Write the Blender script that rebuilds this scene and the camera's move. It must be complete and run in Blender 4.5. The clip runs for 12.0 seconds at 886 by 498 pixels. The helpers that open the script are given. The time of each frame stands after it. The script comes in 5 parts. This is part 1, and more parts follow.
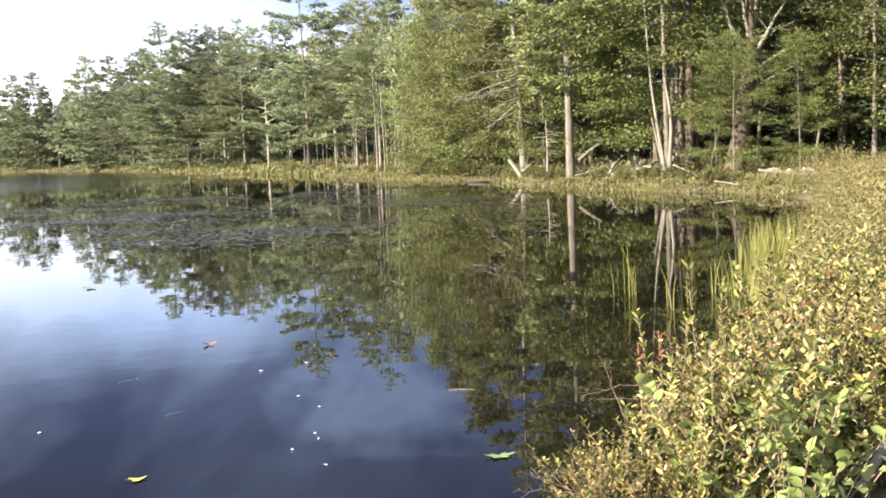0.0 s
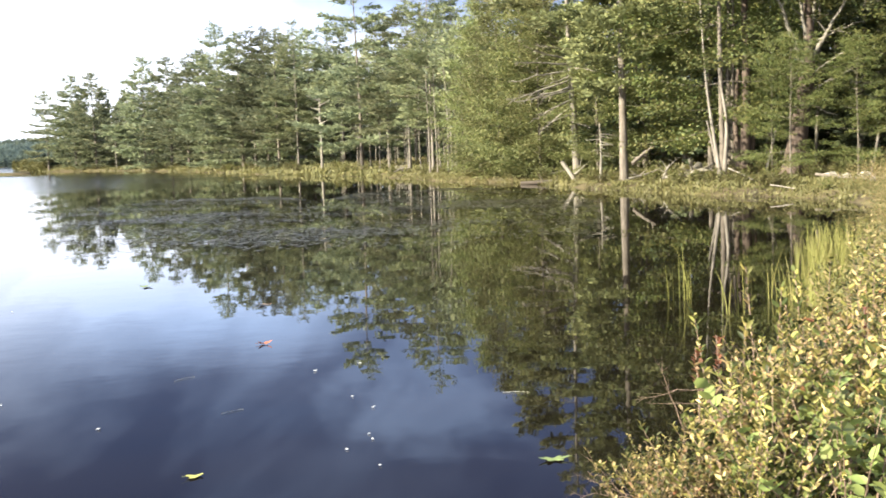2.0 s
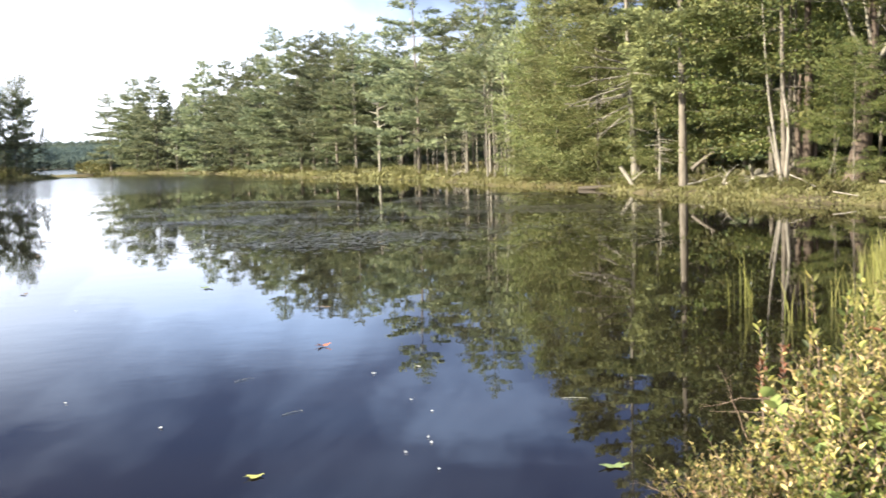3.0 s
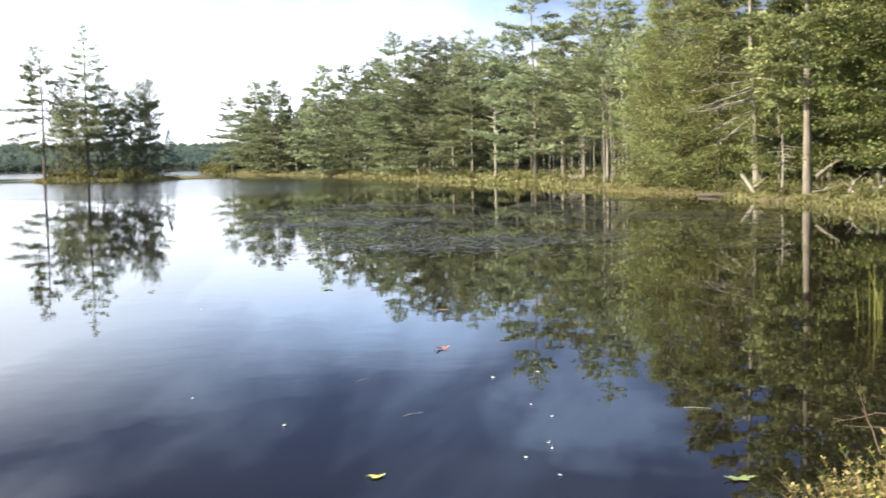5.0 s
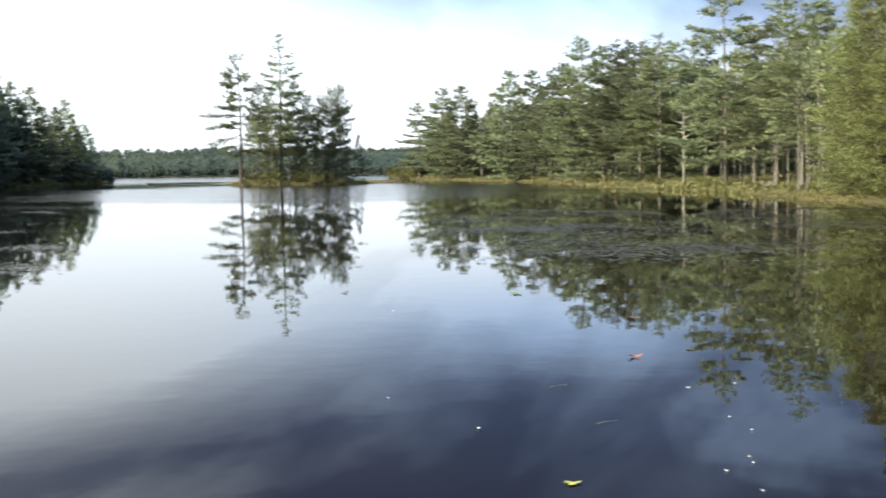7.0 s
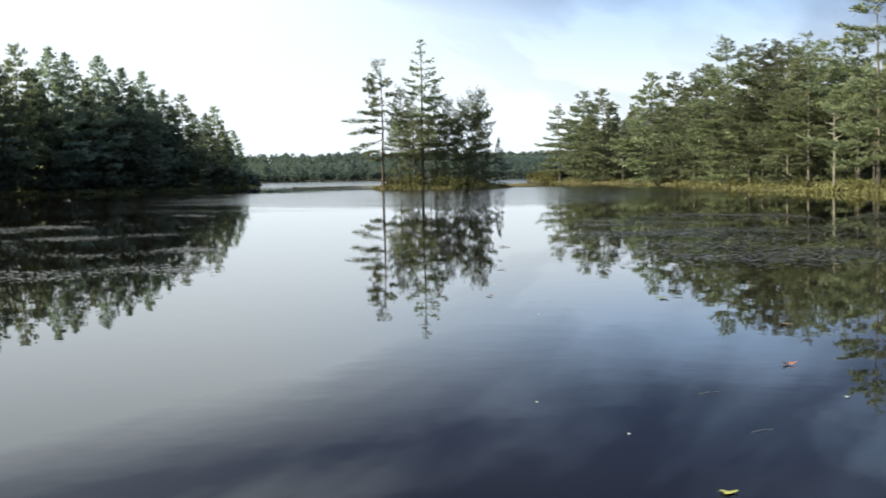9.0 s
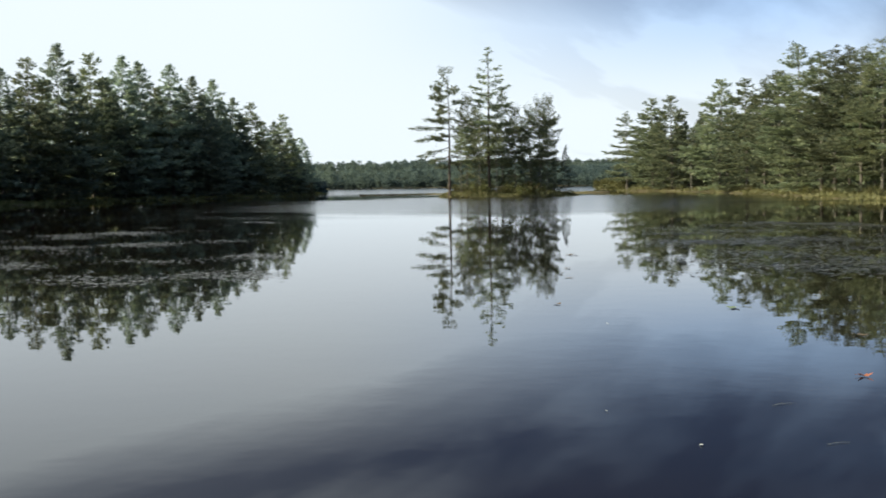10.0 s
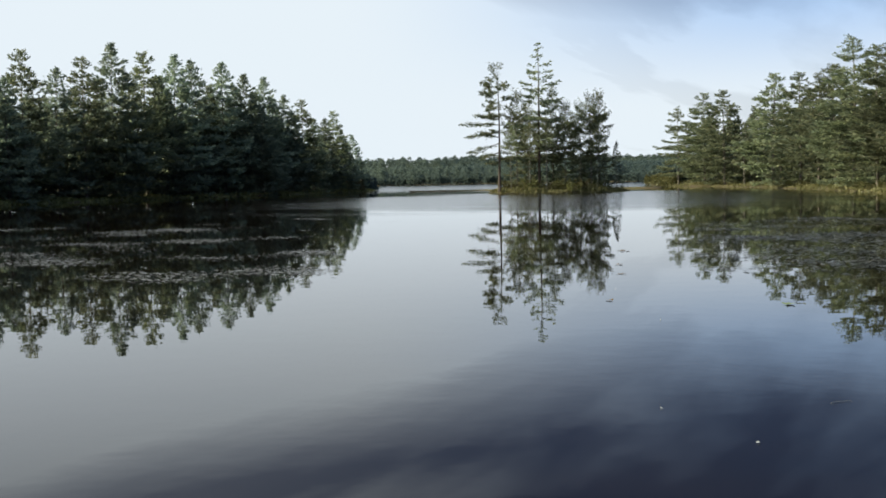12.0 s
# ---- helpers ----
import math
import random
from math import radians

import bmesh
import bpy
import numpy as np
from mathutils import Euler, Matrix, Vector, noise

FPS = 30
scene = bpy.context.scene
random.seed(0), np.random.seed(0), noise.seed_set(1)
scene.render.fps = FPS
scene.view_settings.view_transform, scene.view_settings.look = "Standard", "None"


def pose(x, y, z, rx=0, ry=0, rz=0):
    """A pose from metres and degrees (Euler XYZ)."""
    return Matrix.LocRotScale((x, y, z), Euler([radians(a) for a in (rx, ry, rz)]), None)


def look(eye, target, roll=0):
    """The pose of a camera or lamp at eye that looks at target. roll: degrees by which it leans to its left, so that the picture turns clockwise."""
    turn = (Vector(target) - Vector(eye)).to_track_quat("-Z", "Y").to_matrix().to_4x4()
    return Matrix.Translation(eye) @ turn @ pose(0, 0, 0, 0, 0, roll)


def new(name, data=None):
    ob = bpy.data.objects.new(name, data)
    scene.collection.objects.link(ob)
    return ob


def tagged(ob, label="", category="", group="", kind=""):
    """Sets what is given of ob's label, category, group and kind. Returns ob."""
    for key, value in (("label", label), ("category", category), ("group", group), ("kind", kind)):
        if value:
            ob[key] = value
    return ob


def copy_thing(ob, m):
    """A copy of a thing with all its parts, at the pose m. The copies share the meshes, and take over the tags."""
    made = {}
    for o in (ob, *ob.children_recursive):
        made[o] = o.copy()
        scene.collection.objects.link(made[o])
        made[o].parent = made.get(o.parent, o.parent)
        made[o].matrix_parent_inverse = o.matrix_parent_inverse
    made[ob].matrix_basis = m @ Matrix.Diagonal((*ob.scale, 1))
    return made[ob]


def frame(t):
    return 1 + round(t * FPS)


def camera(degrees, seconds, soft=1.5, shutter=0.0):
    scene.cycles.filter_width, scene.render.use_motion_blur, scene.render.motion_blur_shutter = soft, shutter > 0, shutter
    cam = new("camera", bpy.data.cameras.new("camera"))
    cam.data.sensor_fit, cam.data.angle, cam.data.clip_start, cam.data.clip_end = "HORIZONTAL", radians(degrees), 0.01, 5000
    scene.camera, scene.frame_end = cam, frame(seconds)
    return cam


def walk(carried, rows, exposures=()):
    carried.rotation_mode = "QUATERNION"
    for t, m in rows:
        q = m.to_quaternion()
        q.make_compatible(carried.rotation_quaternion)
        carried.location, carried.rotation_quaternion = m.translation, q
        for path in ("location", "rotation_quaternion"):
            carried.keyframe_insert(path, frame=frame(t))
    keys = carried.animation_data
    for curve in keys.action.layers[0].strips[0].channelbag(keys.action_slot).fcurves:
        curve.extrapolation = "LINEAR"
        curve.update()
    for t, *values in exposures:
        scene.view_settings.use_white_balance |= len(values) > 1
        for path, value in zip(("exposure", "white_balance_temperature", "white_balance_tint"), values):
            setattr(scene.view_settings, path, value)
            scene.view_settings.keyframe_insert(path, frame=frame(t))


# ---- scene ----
# The slow pan of a hand-held camera, turning to the left on the bank of a pond.
LENS = 40.94
PATH = [
    (0.0, look((0.000, 0.654, 1.90), (0.000, 10.614, 0.999), -2.31)),
    (0.5, look((-0.005, 0.654, 1.90), (-0.076, 10.614, 1.003), -2.12)),
    (1.0, look((-0.011, 0.654, 1.90), (-0.174, 10.614, 1.015), -2.15)),
    (1.5, look((-0.019, 0.654, 1.90), (-0.302, 10.612, 1.023), -2.05)),
    (2.0, look((-0.028, 0.654, 1.90), (-0.459, 10.607, 1.031), -2.02)),
    (2.5, look((-0.041, 0.653, 1.90), (-0.667, 10.598, 1.055), -1.89)),
    (3.0, look((-0.059, 0.652, 1.90), (-0.960, 10.578, 1.082), -1.68)),
    (5.0, look((-0.121, 0.643, 1.90), (-1.971, 10.441, 1.143), -1.15)),
    (5.5, look((-0.142, 0.639, 1.90), (-2.310, 10.373, 1.153), -1.32)),
    (6.0, look((-0.168, 0.632, 1.90), (-2.735, 10.270, 1.176), -1.20)),
    (6.5, look((-0.193, 0.625, 1.90), (-3.138, 10.156, 1.201), -1.12)),
    (7.0, look((-0.219, 0.617, 1.90), (-3.553, 10.020, 1.215), -0.86)),
    (9.0, look((-0.290, 0.587, 1.90), (-4.704, 9.537, 1.265), -1.09)),
    (9.5, look((-0.305, 0.579, 1.90), (-4.954, 9.413, 1.312), -1.16)),
    (10.0, look((-0.321, 0.570, 1.90), (-5.226, 9.267, 1.338), -0.98)),
    (10.5, look((-0.335, 0.562, 1.90), (-5.452, 9.136, 1.343), -1.13)),
    (11.0, look((-0.341, 0.558, 1.90), (-5.547, 9.078, 1.342), -1.29)),
    (11.5, look((-0.342, 0.558, 1.90), (-5.566, 9.065, 1.319), -1.29)),
    (12.0, look((-0.345, 0.556, 1.90), (-5.611, 9.037, 1.314), -1.18)),
]
cam = camera(LENS, 12.0, soft=1.7, shutter=0.8)
walk(cam, PATH, [(0.0, 2.06, 6500, 8), (3.0, 2.03, 6500, 6), (5.5, 1.80, 6500, 3), (6.5, 1.62, 6500, 1), (9.5, 0.98, 6500, -2), (12.0, 0.74, 6500, -1)])

# ---- sky and sun ----
SUN_TURN = 116.0   # degrees to the left of +y
SUN_HIGH = 25.0

world = bpy.data.worlds.new("sky")
scene.world = world
world.use_nodes = True


def wire_world():
    nt = world.node_tree
    nt.nodes.clear()
    link = nt.links.new
    out = nt.nodes.new("ShaderNodeOutputWorld")
    bg = nt.nodes.new("ShaderNodeBackground")
    sky = nt.nodes.new("ShaderNodeTexSky")
    sky.sky_type = "NISHITA"
    sky.sun_disc = False
    sky.sun_elevation = radians(SUN_HIGH)
    sky.sun_rotation = radians(360 - SUN_TURN)
    sky.air_density, sky.dust_density, sky.ozone_density = 1.0, 0.7, 4.0
    co = nt.nodes.new("ShaderNodeTexCoord")
    sep = nt.nodes.new("ShaderNodeSeparateXYZ")
    link(co.outputs["Generated"], sep.inputs[0])
    # thin cloud sheet: the direction thrown on a high flat layer
    up = nt.nodes.new("ShaderNodeMath")
    up.operation = "MAXIMUM"
    up.inputs[1].default_value = 0.0
    link(sep.outputs["Z"], up.inputs[0])
    low = nt.nodes.new("ShaderNodeMath")
    low.operation = "ADD"
    low.inputs[1].default_value = 0.10
    link(up.outputs[0], low.inputs[0])
    flat = []
    for axis in ("X", "Y"):
        d = nt.nodes.new("ShaderNodeMath")
        d.operation = "DIVIDE"
        link(sep.outputs[axis], d.inputs[0])
        link(low.outputs[0], d.inputs[1])
        flat.append(d)
    com = nt.nodes.new("ShaderNodeCombineXYZ")
    link(flat[0].outputs[0], com.inputs[0])
    link(flat[1].outputs[0], com.inputs[1])
    mp = nt.nodes.new("ShaderNodeMapping")
    mp.inputs["Rotation"].default_value = (0, 0, radians(-35))
    mp.inputs["Scale"].default_value = (0.85, 0.28, 1)
    link(com.outputs[0], mp.inputs[0])
    no = nt.nodes.new("ShaderNodeTexNoise")
    no.inputs["Scale"].default_value = 1.0
    no.inputs["Detail"].default_value = 7
    no.inputs["Roughness"].default_value = 0.52
    no.inputs["Distortion"].default_value = 0.35
    link(mp.outputs[0], no.inputs["Vector"])
    ramp = nt.nodes.new("ShaderNodeValToRGB")
    ramp.color_ramp.elements[0].position = 0.47
    ramp.color_ramp.elements[1].position = 0.60
    link(no.outputs["Fac"], ramp.inputs[0])
    toward = nt.nodes.new("ShaderNodeVectorMath")
    toward.operation = "DOT_PRODUCT"
    toward.inputs[1].default_value = (-math.sin(radians(SUN_TURN)), math.cos(radians(SUN_TURN)), 0)
    link(co.outputs["Generated"], toward.inputs[0])
    # haze lies thick on the horizon and thins out overhead; its ragged upper edge climbs towards the sun
    slant = nt.nodes.new("ShaderNodeMath")
    slant.operation = "MULTIPLY_ADD"
    slant.inputs[1].default_value = -0.15
    link(toward.outputs["Value"], slant.inputs[0])
    link(sep.outputs["Z"], slant.inputs[2])
    ragged = nt.nodes.new("ShaderNodeMath")
    ragged.operation = "MULTIPLY_ADD"
    ragged.inputs[1].default_value = -0.10
    link(no.outputs["Fac"], ragged.inputs[0])
    link(slant.outputs[0], ragged.inputs[2])
    haze = nt.nodes.new("ShaderNodeMapRange")
    haze.interpolation_type = "LINEAR"
    haze.inputs["From Min"].default_value, haze.inputs["From Max"].default_value = 0.085, 0.165
    haze.inputs["To Min"].default_value, haze.inputs["To Max"].default_value = 0.92, 0.0
    link(ragged.outputs[0], haze.inputs["Value"])
    veil = nt.nodes.new("ShaderNodeMapRange")
    veil.interpolation_type = "SMOOTHSTEP"
    veil.inputs["From Min"].default_value, veil.inputs["From Max"].default_value = 0.13, 0.31
    veil.inputs["To Min"].default_value, veil.inputs["To Max"].default_value = 0.50, 0.45
    link(sep.outputs["Z"], veil.inputs["Value"])
    whole = nt.nodes.new("ShaderNodeMath")
    whole.operation = "MULTIPLY_ADD"
    link(ramp.outputs[0], whole.inputs[0])
    link(veil.outputs[0], whole.inputs[1])
    link(haze.outputs[0], whole.inputs[2])
    # the haze is brighter and thicker round the sun's side of the sky
    thick = nt.nodes.new("ShaderNodeMapRange")
    thick.inputs["From Min"].default_value, thick.inputs["From Max"].default_value = -0.65, 0.30
    thick.inputs["To Min"].default_value, thick.inputs["To Max"].default_value = 0.44, 1.3
    link(toward.outputs["Value"], thick.inputs["Value"])
    extra = nt.nodes.new("ShaderNodeMapRange")
    extra.inputs["From Min"].default_value, extra.inputs["From Max"].default_value = 0.0, 0.42
    extra.inputs["To Min"].default_value, extra.inputs["To Max"].default_value = 0.0, 0.30
    link(toward.outputs["Value"], extra.inputs["Value"])
    amount = nt.nodes.new("ShaderNodeMath")
    amount.operation = "MULTIPLY_ADD"
    amount.use_clamp = True
    link(whole.outputs[0], amount.inputs[0])
    link(thick.outputs[0], amount.inputs[1])
    # unseen whitening overhead, added to brighten the shaded sides
    high = nt.nodes.new("ShaderNodeMapRange")
    high.interpolation_type = "SMOOTHSTEP"
    high.inputs["From Min"].default_value, high.inputs["From Max"].default_value = 0.36, 0.80
    high.inputs["To Min"].default_value, high.inputs["To Max"].default_value = 0.0, 0.55
    link(sep.outputs["Z"], high.inputs["Value"])
    # a heap of fair-weather cloud over the wooded bank
    heap = nt.nodes.new("ShaderNodeMapping")
    heap.vector_type = "TEXTURE"
    e = radians(12.4)
    heap.inputs["Location"].default_value = (-math.sin(radians(3.2)) * math.cos(e), math.cos(radians(3.2)) * math.cos(e), math.sin(e))
    heap.inputs["Scale"].default_value = (0.105, 0.5, 0.052)
    link(co.outputs["Generated"], heap.inputs[0])
    far = nt.nodes.new("ShaderNodeVectorMath")
    far.operation = "LENGTH"
    link(heap.outputs[0], far.inputs[0])
    puff = nt.nodes.new("ShaderNodeTexNoise")
    puff.inputs["Scale"].default_value = 1.9
    puff.inputs["Detail"].default_value = 5
    link(heap.outputs[0], puff.inputs["Vector"])
    body = nt.nodes.new("ShaderNodeMath")
    body.operation = "MULTIPLY_ADD"
    body.inputs[1].default_value = 1.6
    link(puff.outputs["Fac"], body.inputs[0])
    link(far.outputs["Value"], body.inputs[2])
    soft_heap = nt.nodes.new("ShaderNodeMapRange")
    soft_heap.interpolation_type = "SMOOTHSTEP"
    soft_heap.inputs["From Min"].default_value, soft_heap.inputs["From Max"].default_value = 1.85, 1.05
    soft_heap.inputs["To Max"].default_value = 0.34
    link(body.outputs[0], soft_heap.inputs["Value"])
    with_heap = nt.nodes.new("ShaderNodeMath")
    with_heap.operation = "ADD"
    link(extra.outputs[0], with_heap.inputs[0])
    link(soft_heap.outputs[0], with_heap.inputs[1])
    over = nt.nodes.new("ShaderNodeMath")
    over.operation = "ADD"
    link(with_heap.outputs[0], over.inputs[0])
    link(high.outputs[0], over.inputs[1])
    link(over.outputs[0], amount.inputs[2])
    mix = nt.nodes.new("ShaderNodeMix")
    mix.data_type = "RGBA"
    link(amount.outputs[0], mix.inputs["Factor"])
    deep = nt.nodes.new("ShaderNodeMix")
    deep.data_type, deep.blend_type = "RGBA", "MULTIPLY"
    deep.inputs["Factor"].default_value = 1
    deep.inputs["B"].default_value = (0.70, 0.57, 0.73, 1)
    link(sky.outputs[0], deep.inputs["A"])
    link(deep.outputs["Result"], mix.inputs["A"])
    # away from the sun the haze turns from white to pale blue with height
    rise = nt.nodes.new("ShaderNodeMapRange")
    rise.interpolation_type = "SMOOTHSTEP"
    rise.inputs["From Min"].default_value, rise.inputs["From Max"].default_value = 0.05, 0.15
    link(sep.outputs["Z"], rise.inputs["Value"])
    away = nt.nodes.new("ShaderNodeMapRange")
    away.interpolation_type = "SMOOTHSTEP"
    away.inputs["From Min"].default_value, away.inputs["From Max"].default_value = 0.20, -0.20
    link(toward.outputs["Value"], away.inputs["Value"])
    both = nt.nodes.new("ShaderNodeMath")
    both.operation = "MULTIPLY"
    link(rise.outputs[0], both.inputs[0])
    link(away.outputs[0], both.inputs[1])
    pale = nt.nodes.new("ShaderNodeMix")
    pale.data_type = "RGBA"
    pale.inputs["A"].default_value = (12.3, 12.7, 14.4, 1)
    pale.inputs["B"].default_value = (6.9, 9.1, 14.0, 1)
    link(both.outputs[0], pale.inputs["Factor"])
    link(pale.outputs["Result"], mix.inputs["B"])
    link(mix.outputs["Result"], bg.inputs["Color"])
    bg.inputs["Strength"].default_value = 0.041
    link(bg.outputs[0], out.inputs["Surface"])


wire_world()
sun_data = bpy.data.lights.new("sun", "SUN")
sun_data.energy = 5.0
sun_data.angle = radians(0.6)
sun_data.color = (1.0, 0.89, 0.69)
sun = new("sun", sun_data)
sun_way = Vector((-math.sin(radians(SUN_TURN)) * math.cos(radians(SUN_HIGH)), math.cos(radians(SUN_TURN)) * math.cos(radians(SUN_HIGH)), math.sin(radians(SUN_HIGH))))
sun.matrix_world = look(sun_way * 200, (0, 0, 0))


# ---- materials ----
def material(name):
    m = bpy.data.materials.new(name)
    m.use_nodes = True
    return m, m.node_tree, m.node_tree.nodes["Principled BSDF"], m.node_tree.links.new


def ramp_of(nt, stops):
    r = nt.nodes.new("ShaderNodeValToRGB")
    e = r.color_ramp.elements
    while len(e) < len(stops):
        e.new(0.5)
    for el, (p, c) in zip(e, stops):
        el.position, el.color = p, (*c, 1)
    return r


def foliage(name, stops, thing_var=0.35, glow=0.28, rough=0.55, mottle=0.62, grain=1.1, gloss=0.35):
    """Leaves and needles: each small piece has its own tone, each plant its own too, and some light passes through."""
    m, nt, b, link = material(name)
    geo = nt.nodes.new("ShaderNodeNewGeometry")
    info = nt.nodes.new("ShaderNodeObjectInfo")
    tone = ramp_of(nt, stops)
    noise_t = nt.nodes.new("ShaderNodeTexNoise")
    noise_t.inputs["Scale"].default_value = grain
    noise_t.inputs["Detail"].default_value = 3
    spray = nt.nodes.new("ShaderNodeMapping")
    spray.inputs["Scale"].default_value = (1, 1, 2.4)
    place = nt.nodes.new("ShaderNodeTexCoord")
    link(place.outputs["Object"], spray.inputs[0])
    link(spray.outputs[0], noise_t.inputs["Vector"])
    add = nt.nodes.new("ShaderNodeMix")
    add.data_type = "FLOAT"
    add.inputs["Factor"].default_value = mottle
    link(geo.outputs["Random Per Island"], add.inputs["A"])
    link(noise_t.outputs["Fac"], add.inputs["B"])
    link(add.outputs["Result"], tone.inputs[0])
    hsv = nt.nodes.new("ShaderNodeHueSaturation")
    val = nt.nodes.new("ShaderNodeMapRange")
    val.inputs["To Min"].default_value, val.inputs["To Max"].default_value = 1 - thing_var, 1 + thing_var
    hue = nt.nodes.new("ShaderNodeMapRange")
    hue.inputs["To Min"].default_value, hue.inputs["To Max"].default_value = 0.485, 0.515
    link(info.outputs["Random"], val.inputs["Value"])
    link(info.outputs["Random"], hue.inputs["Value"])
    link(tone.outputs[0], hsv.inputs["Color"])
    link(val.outputs[0], hsv.inputs["Value"])
    link(hue.outputs[0], hsv.inputs["Hue"])
    link(hsv.outputs[0], b.inputs["Base Color"])
    b.inputs["Roughness"].default_value = rough
    b.inputs["Specular IOR Level"].default_value = gloss
    tr = nt.nodes.new("ShaderNodeBsdfTranslucent")
    link(hsv.outputs[0], tr.inputs["Color"])
    mix = nt.nodes.new("ShaderNodeMixShader")
    mix.inputs[0].default_value = glow
    link(b.outputs[0], mix.inputs[1])
    link(tr.outputs[0], mix.inputs[2])
    link(mix.outputs[0], nt.nodes["Material Output"].inputs["Surface"])
    return m


def bark(name, dark, light, scale=6.0, stretch=0.25):
    m, nt, b, link = material(name)
    co = nt.nodes.new("ShaderNodeTexCoord")
    mp = nt.nodes.new("ShaderNodeMapping")
    mp.inputs["Scale"].default_value = (1, 1, stretch)
    n1 = nt.nodes.new("ShaderNodeTexNoise")
    n1.inputs["Scale"].default_value = scale
    n1.inputs["Detail"].default_value = 6
    n1.inputs["Roughness"].default_value = 0.65
    link(co.outputs["Object"], mp.inputs[0])
    link(mp.outputs[0], n1.inputs["Vector"])
    tone = ramp_of(nt, [(0.3, dark), (0.68, light)])
    link(n1.outputs["Fac"], tone.inputs[0])
    link(tone.outputs[0], b.inputs["Base Color"])
    b.inputs["Roughness"].default_value = 0.9
    bump = nt.nodes.new("ShaderNodeBump")
    bump.inputs["Strength"].default_value = 0.7
    bump.inputs["Distance"].default_value = 0.03
    link(n1.outputs["Fac"], bump.inputs["Height"])
    link(bump.outputs[0], b.inputs["Normal"])
    return m


def ground_material():
    m, nt, b, link = material("forest_floor_and_turf")
    co = nt.nodes.new("ShaderNodeTexCoord")
    big = nt.nodes.new("ShaderNodeTexNoise")
    big.inputs["Scale"].default_value = 0.35
    big.inputs["Detail"].default_value = 5
    fine = nt.nodes.new("ShaderNodeTexNoise")
    fine.inputs["Scale"].default_value = 9.0
    fine.inputs["Detail"].default_value = 6
    link(co.outputs["Object"], big.inputs["Vector"])
    link(co.outputs["Object"], fine.inputs["Vector"])
    c1 = ramp_of(nt, [(0.25, (0.035, 0.028, 0.016)), (0.5, (0.09, 0.072, 0.034)), (0.75, (0.15, 0.14, 0.048))])
    link(big.outputs["Fac"], c1.inputs[0])
    c2 = ramp_of(nt, [(0.3, (0.45, 0.42, 0.38)), (0.7, (1.25, 1.2, 1.1))])
    link(fine.outputs["Fac"], c2.inputs[0])
    mul = nt.nodes.new("ShaderNodeMix")
    mul.data_type, mul.blend_type = "RGBA", "MULTIPLY"
    mul.inputs["Factor"].default_value = 1
    link(c1.outputs[0], mul.inputs["A"])
    link(c2.outputs[0], mul.inputs["B"])
    link(mul.outputs["Result"], b.inputs["Base Color"])
    b.inputs["Roughness"].default_value = 0.95
    bump = nt.nodes.new("ShaderNodeBump")
    bump.inputs["Strength"].default_value = 0.8
    bump.inputs["Distance"].default_value = 0.08
    link(fine.outputs["Fac"], bump.inputs["Height"])
    link(bump.outputs[0], b.inputs["Normal"])
    return m


